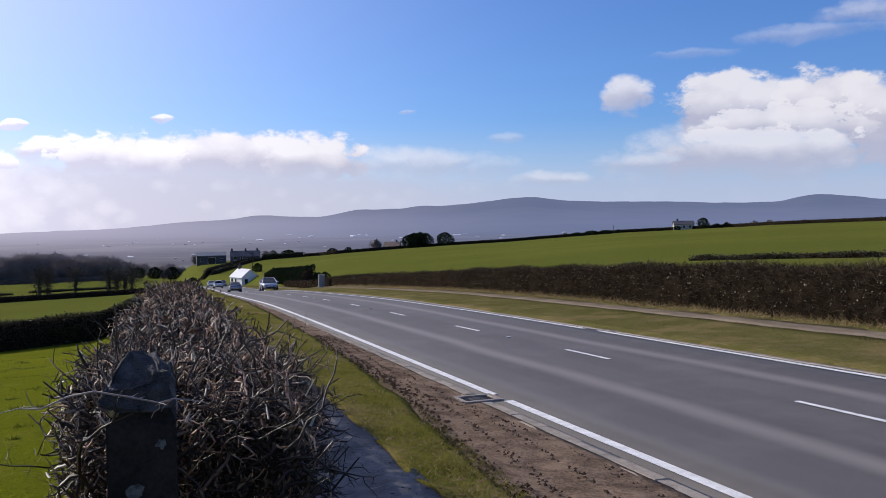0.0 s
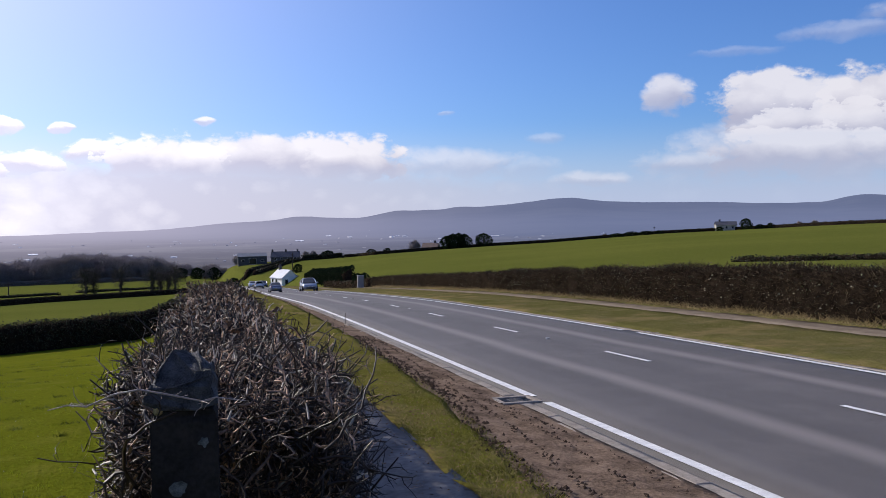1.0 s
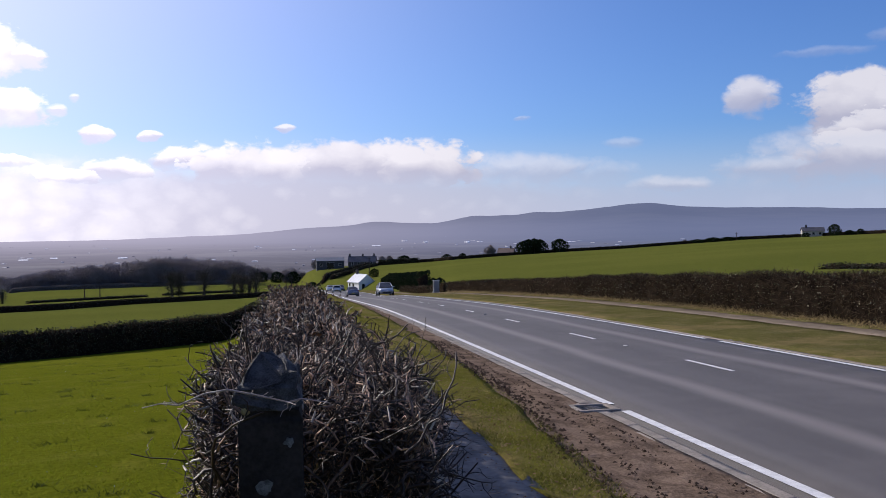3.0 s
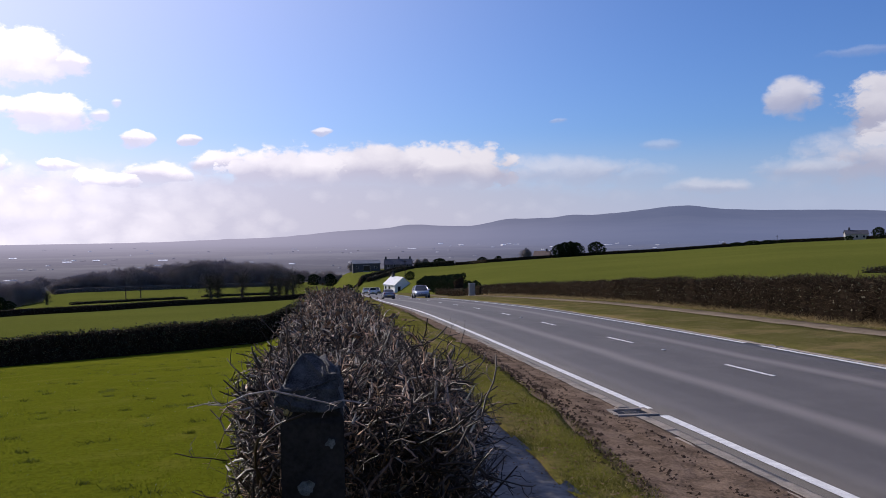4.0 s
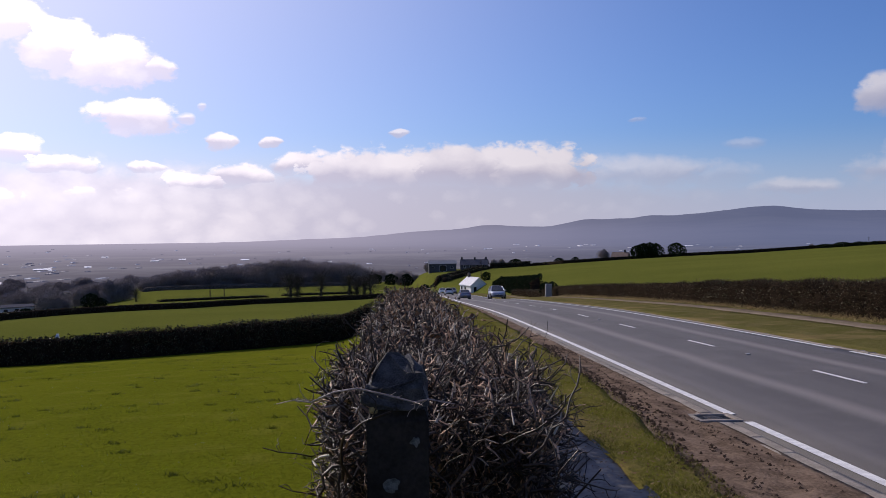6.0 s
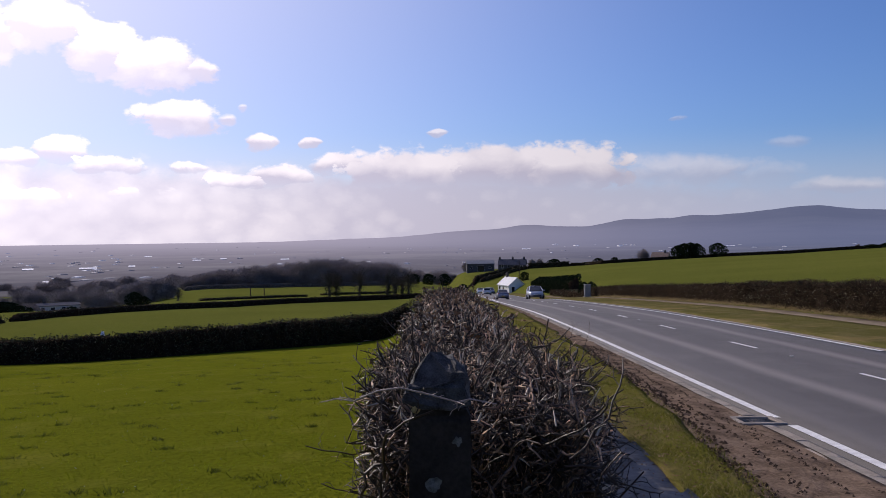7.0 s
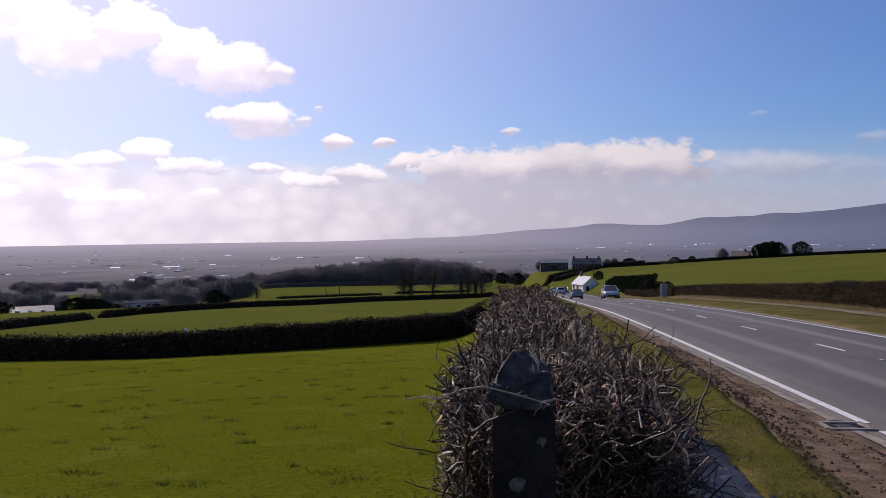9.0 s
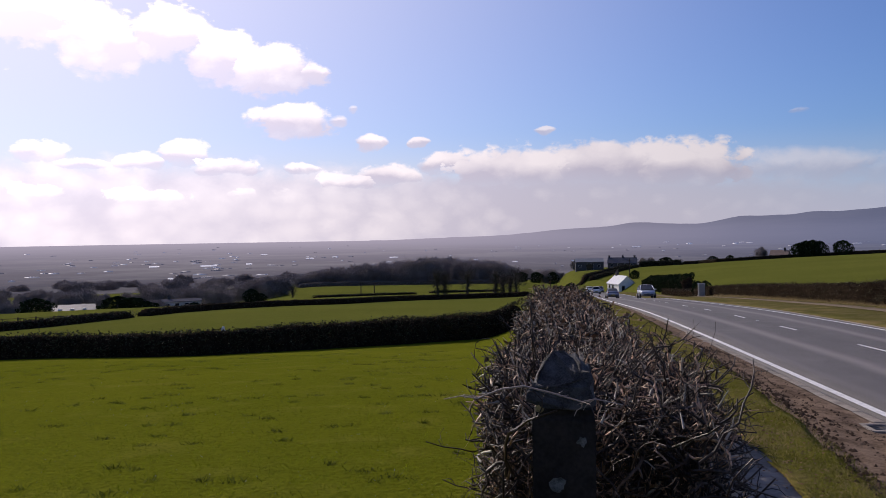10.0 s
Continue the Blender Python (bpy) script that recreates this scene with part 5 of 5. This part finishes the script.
# ======== cars ========
def car(name, x, y, turn, paint, label, saloon=True, plate=(0.75, 0.55, 0.03), front=False):
    e = empty(name, x + bend(y), y, road_z(y), label, "car", "cars on the road")
    pitch = math.degrees(math.atan((road_z(y + 1) - road_z(y - 1)) / 2))
    e.matrix_basis = pose(x + bend(y), y, road_z(y) + 0.01, pitch if turn == 0 else -pitch, 0, turn)
    L = 2.36 if saloon else 1.95
    if saloon:
        body = [(-L, 0.72, 0.42, 0.78), (-L + 0.06, 0.82, 0.30, 0.98), (-L + 0.35, 0.87, 0.24, 1.02), (-1.3, 0.89, 0.22, 0.98), (0, 0.89, 0.2, 0.95), (0.95, 0.89, 0.2, 0.93), (1.7, 0.86, 0.22, 0.82), (L - 0.18, 0.78, 0.26, 0.68), (L, 0.62, 0.36, 0.58)]
        cab = [(-1.95, 0.70, 1.02, 1.03), (-1.15, 0.60, 1.0, 1.40), (-0.35, 0.60, 0.97, 1.47), (0.35, 0.59, 0.96, 1.44), (1.30, 0.70, 0.92, 0.94)]
        hubs = (-1.32, 1.42)
    else:
        body = [(-L, 0.70, 0.40, 0.85), (-L + 0.08, 0.80, 0.28, 0.98), (-L + 0.4, 0.84, 0.22, 0.98), (-0.8, 0.85, 0.2, 0.96), (0.3, 0.85, 0.2, 0.95), (1.0, 0.84, 0.2, 0.92), (1.5, 0.80, 0.22, 0.80), (L - 0.12, 0.72, 0.28, 0.68), (L, 0.58, 0.36, 0.58)]
        cab = [(-1.85, 0.68, 0.98, 1.0), (-1.5, 0.60, 0.98, 1.42), (-0.5, 0.60, 0.97, 1.5), (0.25, 0.59, 0.96, 1.46), (1.22, 0.70, 0.93, 0.95)]
        hubs = (-1.2, 1.25)
    bm = bmesh.new()
    loops = []
    for yy, w, zb, zt in body:
        zm = zb + (zt - zb) * 0.55
        sec = [(-w * 0.86, zb), (-w * 0.98, zb + 0.12), (-w, zm), (-w * 0.95, zt - 0.06), (-w * 0.84, zt), (0, zt + 0.02), (w * 0.84, zt), (w * 0.95, zt - 0.06), (w, zm), (w * 0.98, zb + 0.12), (w * 0.86, zb)]
        loops.append([bm.verts.new((a, yy, b)) for a, b in sec])
    for p, q in zip(loops, loops[1:]):
        for i in range(len(p)):
            j = (i + 1) % len(p)
            bm.faces.new((p[i], p[j], q[j], q[i]))
    bm.faces.new(loops[0][::-1]), bm.faces.new(loops[-1])
    bmesh.ops.recalc_face_normals(bm, faces=list(bm.faces))
    b = part("body", bm, paint, e, smooth=True)
    # glasshouse: panes all round, painted roof and pillars over it
    bm = bmesh.new()
    loops = []
    for yy, wr, zb, zt in cab:
        wb = 0.78
        zt = max(zt, zb + 0.01)
        loops.append([bm.verts.new(p) for p in ((-wb, yy, zb - 0.03), (-wr, yy, zt), (0, yy, zt + 0.02), (wr, yy, zt), (wb, yy, zb - 0.03))])
    for p, q in zip(loops, loops[1:]):
        for i in range(4):
            bm.faces.new((p[i], p[i + 1], q[i + 1], q[i]))
    bm.faces.new(loops[0][::-1]), bm.faces.new(loops[-1])
    bmesh.ops.recalc_face_normals(bm, faces=list(bm.faces))
    part("glasshouse", bm, M_CARGLASS, e, "dark tinted car windows")
    bm = bmesh.new()
    top = []
    for yy, wr, zb, zt in cab[1:4]:
        top.append([bm.verts.new(p) for p in ((-wr - 0.015, yy, zt - 0.03), (-wr + 0.03, yy, zt + 0.018), (0, yy, zt + 0.042), (wr - 0.03, yy, zt + 0.018), (wr + 0.015, yy, zt - 0.03))])
    for p, q in zip(top, top[1:]):
        for i in range(4):
            bm.faces.new((p[i], p[i + 1], q[i + 1], q[i]))
    bmesh.ops.solidify(bm, geom=list(bm.faces), thickness=0.01)
    bmesh.ops.recalc_face_normals(bm, faces=list(bm.faces))
    part("roof", bm, paint, e, smooth=True)
    for s in (-1, 1):
        for (ya, wa, za, zta), (yb, wb_, zb, ztb) in ((cab[0], cab[1]), (cab[4], cab[3])):
            P = np.array([[[s * 0.78, ya, za - 0.02], [s * (wb_ + 0.01), yb, ztb]]])
            child("pillar", fast_mesh("pillar", *tubes(P, np.array([[0.05, 0.04]]), 6), [paint], smooth=True), e)
        P = np.array([[[s * 0.785, -0.25, 0.95], [s * 0.61, -0.3, 1.44]]])
        child("pillar", fast_mesh("pillar", *tubes(P, np.array([[0.035, 0.03]]), 6), [M_BLACK], smooth=True), e)
        bm = bmesh.new()
        bmesh.ops.create_uvsphere(bm, u_segments=10, v_segments=6, radius=0.1, matrix=Matrix.LocRotScale((s * 0.95, 0.85, 0.98), None, (0.9, 0.6, 0.75)))
        part("mirror", bm, paint, e, smooth=True)
        for hy in hubs:
            bm = bmesh.new()
            bmesh.ops.create_cone(bm, cap_ends=True, segments=26, radius1=0.32, radius2=0.32, depth=0.21, matrix=pose(s * 0.79, hy, 0.32, 0, 90, 0))
            bmesh.ops.bevel(bm, geom=[ed for ed in bm.edges if ed.calc_face_angle(0) > 1], offset=0.03, segments=2, affect="EDGES")
            ty = part("tyre", bm, M_BLACK, e, smooth=True)
            bm = bmesh.new()
            bmesh.ops.create_cone(bm, cap_ends=True, segments=20, radius1=0.21, radius2=0.19, depth=0.03, matrix=pose(s * 0.90, hy, 0.32, 0, 90, 0))
            for k in range(7):
                m = pose(s * 0.912, hy, 0.32, k * 360 / 7, 0, 0) @ Matrix.LocRotScale((0, 0, 0.1), None, (0.02, 0.045, 0.18))
                bmesh.ops.create_cube(bm, size=1, matrix=m)
            part("rim", bm, M_ALLOY, ty, "silver alloy rim")
        bm = bmesh.new()
        bmesh.ops.create_cube(bm, size=1, matrix=Matrix.LocRotScale((s * 0.71, -L + 0.10, 0.86), Euler((0, 0, s * 0.35)), (0.24, 0.14, 0.20)))
        bmesh.ops.bevel(bm, geom=list(bm.edges), offset=0.04, segments=2, affect="EDGES")
        part("tail_light", bm, M_REDLAMP, e, "red tail light", True)
        bm = bmesh.new()
        bmesh.ops.create_cube(bm, size=1, matrix=Matrix.LocRotScale((s * 0.62, L - 0.12, 0.62), Euler((0, 0, -s * 0.5)), (0.30, 0.16, 0.13)))
        bmesh.ops.bevel(bm, geom=list(bm.edges), offset=0.04, segments=2, affect="EDGES")
        part("headlight", bm, M_HEADLAMP, e, "clear headlight", True)
        bm = bmesh.new()
        box(bm, s * 0.885 - 0.012, -1.0, 0.52, s * 0.885 + 0.012, 1.0, 0.57)
        part("side_moulding", bm, M_ALLOY if saloon else M_BLACK, e)
    for yy, col, nm in ((-L + 0.005, plate, "rear_plate"), (L - 0.0, (0.8, 0.8, 0.78), "front_plate")):
        bm = bmesh.new()
        box(bm, -0.26, yy - 0.02, 0.46, 0.26, yy + 0.02, 0.57)
        pl = part(nm, bm, plain("plate_" + nm, col, 0.5, scale=5, spread=0.05), e)
        bm = bmesh.new()
        for k in range(6):
            o = yy + (-0.024 if yy < 0 else 0.024)
            box(bm, -0.2 + k * 0.07, o - 0.004, 0.485, -0.155 + k * 0.07, o + 0.004, 0.545)
        part("plate_bars", bm, M_BLACK, pl)
    bm = bmesh.new()
    box(bm, -0.62, -L - 0.012, 0.70, 0.62, -L + 0.02, 0.725)
    part("boot_trim", bm, M_ALLOY, e, "bright strip across the boot")
    bm = bmesh.new()
    box(bm, -0.70, -L - 0.03, 0.30, 0.70, -L + 0.10, 0.45)
    bmesh.ops.bevel(bm, geom=list(bm.edges), offset=0.03, segments=2, affect="EDGES")
    part("rear_bumper", bm, M_BLACK, e, "dark lower bumper")
    bm = bmesh.new()
    box(bm, -0.5, L - 0.1, 0.30, 0.5, L + 0.015, 0.44)
    bmesh.ops.bevel(bm, geom=list(bm.edges), offset=0.03, segments=2, affect="EDGES")
    part("grille", bm, M_BLACK, e, "black front grille")
    return e


M_BLACK = plain("black_rubber", (0.018, 0.018, 0.02), 0.7, scale=10, spread=0.3)
M_ALLOY = plain("alloy", (0.62, 0.62, 0.64), 0.3, 0.9, scale=10, spread=0.1)
M_CARGLASS = plain("car_glass", (0.012, 0.014, 0.017), 0.06, scale=3, spread=0.2)
M_REDLAMP = plain("red_lamp", (0.35, 0.015, 0.012), 0.15, scale=12, spread=0.3)
M_HEADLAMP = plain("clear_lamp", (0.6, 0.62, 0.65), 0.1, 0.3, scale=12, spread=0.2)


def paint_material(name, colour, metal):
    m, n, b, where = material(name, 0.32, metal)
    n.put(b.inputs["Base Color"], n.mix(n.step(n.noise(where, 3.0), 0.3, 0.7), colour, tuple(c * 0.85 for c in colour)))
    n.put(b.inputs["Coat Weight"], 0.6), n.put(b.inputs["Coat Roughness"], 0.08)
    return m


SILVER, WHITEP, BLUEP = paint_material("blue_grey_metallic", (0.20, 0.21, 0.27), 0.55), paint_material("white_car_paint", (0.78, 0.79, 0.8), 0.0), paint_material("silver_blue_paint", (0.34, 0.38, 0.46), 0.5)
car("saloon_car", 6.7, 126.0, 0, SILVER, "blue-grey metallic saloon car driving off on the road")
car("hatchback_car", 9.9, 96.0, 180, BLUEP, "silver-blue hatchback coming up the road", False)
car("hatchback_car", 6.9, 172.0, 0, WHITEP, "small white hatchback further down the road", False)
car("saloon_car", 6.9, 196.0, 0, WHITEP, "pale saloon car far down the road")
car("hatchback_car", 10.2, 205.0, 180, SILVER, "grey hatchback far down the road", False)


# ======== roadside details ========
def grey_cabinet():
    x, y = 15.7, 94
    e = empty("cabinet", x + bend(y), y, GROUND(x + bend(y), y), "grey metal roadside cabinet beside the hedge", "cabinet")
    bm = bmesh.new()
    box(bm, -0.34, -0.2, 0.0, 0.34, 0.2, 1.35)
    bmesh.ops.bevel(bm, geom=list(bm.edges), offset=0.015, segments=2, affect="EDGES")
    part("body", bm, M_GREYBOX, e)
    for s in (-1, 1):
        bm = bmesh.new()
        box(bm, s * 0.165 - 0.155, -0.215, 0.12, s * 0.165 + 0.155, -0.2, 1.28)
        part("door", bm, M_GREYBOX, e)
    bm = bmesh.new()
    box(bm, -0.38, -0.24, 1.35, 0.38, 0.24, 1.40)
    part("lid", bm, M_GREYBOX, e)
    bm = bmesh.new()
    box(bm, -0.4, -0.26, -0.1, 0.4, 0.26, 0.08)
    part("plinth", bm, M_KERB, e)


grey_cabinet()


def gully(x, y, label):
    z = road_z(y)
    e = empty("road_drain", x, y, z, label, "drain")
    e.matrix_basis = pose(x, y, z, math.degrees(math.atan(-0.042)), 0, 0)
    bm = bmesh.new()
    for c in ((-0.34, -0.30, 0.34, -0.20), (-0.34, 0.20, 0.34, 0.30), (-0.34, -0.2, -0.24, 0.2), (0.24, -0.2, 0.34, 0.2)):
        box(bm, c[0], c[1], -0.1, c[2], c[3], 0.03)
    bmesh.ops.bevel(bm, geom=list(bm.edges), offset=0.01, segments=1, affect="EDGES")
    part("surround", bm, M_KERB, e, "chipped concrete surround")
    bm = bmesh.new()
    box(bm, -0.24, -0.2, -0.14, 0.24, 0.2, -0.1)
    part("well", bm, M_BLACK, e)
    for i in range(7):
        bm = bmesh.new()
        box(bm, -0.235, -0.19 + i * 0.057, -0.09, 0.235, -0.165 + i * 0.057, 0.012)
        part("bar", bm, M_IRON, e)


gully(4.62, 12.25, "sunken iron road drain with a broken concrete surround")
gully(11.98, 20.6, "iron road drain at the far edge of the road")


def kerb_stones():
    """Edging stones along the near side, broken and partly buried."""
    rr = random.Random(8)
    bm = bmesh.new()
    box(bm, -0.085, -0.45, -0.1, 0.085, 0.45, 0.016)
    bmesh.ops.bevel(bm, geom=list(bm.edges), offset=0.014, segments=1, affect="EDGES")
    me = bpy.data.meshes.new("kerb_stone")
    bm.to_mesh(me)
    bm.free()
    me.materials.append(M_KERB)
    k = bpy.data.objects["kerb"]
    y = 3.0
    while y < 46:
        if not 11.6 < y < 12.9 and rr.random() > 0.12:
            o = child("kerb_stone", me, k)
            o.matrix_basis = pose(4.66 + rr.uniform(-0.008, 0.008), y, road_z(y) + rr.uniform(-0.006, 0.004), math.degrees(math.atan(-0.042)), 0, rr.uniform(-0.3, 0.3))
        y += 0.92


kerb_stones()


def scatter(name, n, box_xy, size, mat, label, category, lift=0.0, rr=None, mats=None):
    x = RNG.uniform(box_xy[0], box_xy[1], n)
    y = box_xy[2] + (box_xy[3] - box_xy[2]) * RNG.uniform(0, 1, n) ** 1.6
    z = np.array([GROUND(float(a), float(b)) for a, b in zip(x, y)]) + lift
    c = np.stack([x, y, z], 1)
    v, q = leaf_cards(c, RNG.uniform(0.5, 1.4, n) * size)
    v = v.reshape(n, 4, 3)
    v[:, :, 2] = c[:, None, 2] + (v[:, :, 2] - c[:, None, 2]) * 0.35
    return tagged(new(name, fast_mesh(name, v.reshape(-1, 3), q, [mat])), label, category, kind="stuff")


scatter("leaf_litter", 1600, (1.6, 3.1, 3, 18), 0.02, M_DEAD, "brown leaf litter along the path's edge", "leaves", 0.02)
scatter("leaf_litter", 900, (15.9, 16.7, 8, 60), 0.05, M_STRAW, "pale litter at the foot of the hedge", "litter", 0.05)


def clods():
    """Crumbs of dried mud thrown along the tyre marks."""
    n = 2300
    y = 3 + 20 * RNG.uniform(0, 1, n) ** 1.5
    t = RNG.choice(4, n, p=[0.45, 0.25, 0.18, 0.12])
    e = np.array([dirt_edge(float(v)) for v in y])
    x = e + np.where(t == 0, 0.12, np.where(t == 1, 0.55, np.where(t == 2, 0.95, 1.3))) * (4.5 - e) / 1.6 + RNG.normal(size=n) * np.where(t == 0, 0.08, 0.035) + 0.1 * np.sin(y * 0.6 + t)
    x = np.minimum(x, 4.4)
    z = np.array([road_z(float(b)) for b in y]) + np.interp((x - e) / (4.62 - e), [0, 1], [0.14, 0.03])
    s = RNG.uniform(0.007, 0.032, n) * np.where(t == 0, 1.3, 0.9)
    base = np.array([[1, 0, 0], [-0.5, 0.87, 0], [-0.5, -0.87, 0], [0, 0, 0.9]])
    a = RNG.uniform(0, 6.28, n)
    rot = np.stack([np.cos(a), -np.sin(a), np.zeros(n), np.sin(a), np.cos(a), np.zeros(n), np.zeros(n), np.zeros(n), np.ones(n)], 1).reshape(n, 3, 3)
    jit = base[None] * (1 + 0.5 * RNG.normal(size=(n, 4, 3)) * 0.5)
    v = np.einsum("nij,nkj->nki", rot, jit) * s[:, None, None] + np.stack([x, y, z], 1)[:, None, :]
    o = np.arange(n)[:, None] * 4
    f = np.concatenate([o + [0, 1, 3], o + [1, 2, 3], o + [2, 0, 3]], 0)
    return tagged(new("mud_clods", fast_mesh("mud_clods", v.reshape(-1, 3), f, [plain("dark_mud", (0.050, 0.036, 0.027), 0.95, scale=6, spread=0.5)])), "dark crumbs of mud along tyre marks", "mud", kind="stuff")


clods()


def grass_stuff(name, n, place, h, w, mat, label, lean=0.6):
    x, y = place(n)
    z = np.array([GROUND(float(a), float(b)) for a, b in zip(x, y)]) - 0.01
    v, f = blades(np.stack([x, y, z], 1), RNG.uniform(0.4, 1.2, len(x)) * h, RNG.uniform(0.6, 1.3, len(x)) * w, lean)
    return tagged(new(name, fast_mesh(name, v, f, [mat])), label, "grass", kind="stuff")


def verge_place(n):
    y = 3.5 + 40 * RNG.uniform(0, 1, n) ** 1.7
    t = RNG.uniform(0, 1, n)
    e = np.array([dirt_edge(float(v)) for v in y])
    return 2.2 + (e - 2.1) * t, y


def far_verge_place(n):
    return RNG.uniform(12.1, 15.1, n), 6 + 70 * RNG.uniform(0, 1, n) ** 1.3


def bank_place(n):
    return RNG.uniform(16.0, 16.7, n), 4 + 80 * RNG.uniform(0, 1, n) ** 1.2


def field_place(n):
    r = 4.5 + 30 * RNG.uniform(0, 1, n) ** 1.5
    a = np.radians(RNG.uniform(-44, 2, n))
    x, y = r * np.sin(a), r * np.cos(a)
    keep = x < -0.25
    return x[keep], y[keep]


def tussock_place(n):
    k = 260
    r = 5 + 30 * RNG.uniform(0, 1, k) ** 1.2
    a = np.radians(RNG.uniform(-42, -2, k))
    size = RNG.uniform(0.035, 0.11, k) * (0.7 + r / 25)
    i = RNG.integers(0, k, n)
    x = r[i] * np.sin(a[i]) + RNG.normal(size=n) * size[i]
    y = r[i] * np.cos(a[i]) + RNG.normal(size=n) * size[i] * 0.6
    keep = x < -0.4
    return x[keep], y[keep]


grass_stuff("verge_blades", 26000, verge_place, 0.05, 0.004, blade_material("verge_blade", (0.15, 0.15, 0.02), 0.5, 1.5), "short grass blades of the verge")
grass_stuff("verge_straw", 7000, verge_place, 0.055, 0.003, M_STRAW, "dry straw blades in the verge", 1.0)
grass_stuff("far_verge_blades", 16000, far_verge_place, 0.07, 0.008, blade_material("far_verge_blade", (0.155, 0.12, 0.05), 0.5, 0.8), "dry short grass across the road")
grass_stuff("bank_straw", 7000, bank_place, 0.28, 0.012, M_STRAW, "tall dry grass at the foot of the hedge", 0.9)
grass_stuff("field_blades", 60000, field_place, 0.045, 0.006, M_BLADE, "short green pasture grass")
grass_stuff("tussocks", 11000, tussock_place, 0.075, 0.007, M_TUSSOCK, "dark green tussocks in the pasture", 0.8)
grass_stuff("daisies", 1200, field_place, 0.03, 0.012, M_LICHEN, "pale specks of dead grass in the pasture", 1.0)


# ======== plants at the hedge foot ========
def foot_weeds():
    n = 700
    y = RNG.uniform(2.6, 9, n)
    x = -0.45 + RNG.normal(size=n) * 0.06
    z = np.array([GROUND(float(a), float(b)) for a, b in zip(x, y)])
    c = np.stack([x, y, z + RNG.uniform(0.02, 0.16, n)], 1)
    return tagged(new("hedge_weeds", fast_mesh("hedge_weeds", *leaf_cards(c, RNG.uniform(0.02, 0.045, n)), [M_IVY])), "dark green weeds at the foot of the hedge", "weeds", kind="stuff")


foot_weeds()


def road_studs():
    """Reflecting studs between the dashes of the centre line."""
    bm = bmesh.new()
    box(bm, -0.06, -0.05, -0.01, 0.06, 0.05, 0.012)
    bmesh.ops.bevel(bm, geom=list(bm.edges), offset=0.006, segments=1, affect="EDGES")
    first = None
    for i in range(8):
        y = 20.6 + 14.72 * (i - 1)
        m = pose(CX(y) + bend(y), y, road_z(y), -2.4, 0, 0)
        if first is None:
            first = empty("road_stud", 0, 0, 0, "small reflecting stud set in the road's centre", "road stud", "road studs")
            part("casing", bm, M_IRON, first)
            b2 = bmesh.new()
            box(b2, -0.045, -0.035, 0.012, 0.045, 0.035, 0.024)
            part("reflector", b2, M_WHITE, first)
            first.matrix_basis = m
        else:
            copy_thing(first, m)


road_studs()


def bag_scrap():
    x, y, z = polar(-21.9, 41.6, 1.12)
    bm = bmesh.new()
    bmesh.ops.create_icosphere(bm, subdivisions=2, radius=0.13)
    for v in bm.verts:
        v.co *= 0.6 + 0.9 * abs(noise.noise(v.co * 14))
        v.co.z *= 1.6
    bm.transform(Matrix.Translation((x, y, z)))
    tagged(part("plastic_scrap", bm, M_WHITE), "torn scrap of white plastic caught on the hedge", "litter")


bag_scrap()


def long_shoots():
    """Long shoots that stand out of the near hedge's clipped outline."""
    h, shell, front, inv = NEAR["hedge"], NEAR["shell"], NEAR["front"], NEAR["inv"]
    n = 230
    S, N = shell(n, H0, 4.8)
    S2, N2 = front(80)
    # the loose lower side towards the path
    m = 90
    y3 = RNG.uniform(H0, H0 + 1.3, m)
    S3 = np.stack([hedge_x(y3) + 0.5 * hedge_w(y3), y3, RNG.uniform(0.9, 1.72, m)], 1)
    N3 = np.stack([np.ones(m), RNG.normal(size=m) * 0.35, RNG.uniform(-0.1, 0.5, m)], 1)
    S, N = np.concatenate([S, S2, S3]), np.concatenate([N, N2, N3])
    n = len(S)
    P, R = sprigs(S - unit(N) * 0.16, unit(N) + np.array([0, 0, 0.35]) + RNG.normal(size=(n, 3)) * 0.45, RNG.uniform(0.22, 0.44, n), RNG.uniform(0.0030, 0.0062, n), 0.32, 8)
    sides = []
    for at in (2, 3, 4, 5, 6):
        st, d = P[:, at], unit(P[:, at] - P[:, at - 1])
        way = unit(np.cross(d, RNG.normal(size=(n, 3)))) + d * 0.7
        a, b = sprigs(st, way, RNG.uniform(0.03, 0.15, n), R[:, at] * 0.75, 0.38, 5)
        sides.append((a, b))
        d2 = unit(a[:, 2] - a[:, 1])
        sides.append(sprigs(a[:, 2], unit(np.cross(d2, RNG.normal(size=(n, 3)))) + d2 * 0.5, RNG.uniform(0.015, 0.06, n), b[:, 2] * 0.8, 0.3, 3))
    for i in range(n):
        me = fast_mesh("shoot", *join_parts([tubes(P[i:i + 1], R[i:i + 1], 4)] + [tubes(a[i:i + 1], b[i:i + 1]) for a, b in sides]), [M_TWIG], smooth=True)
        me.transform(inv)
        child("shoot", me, h)


long_shoots()
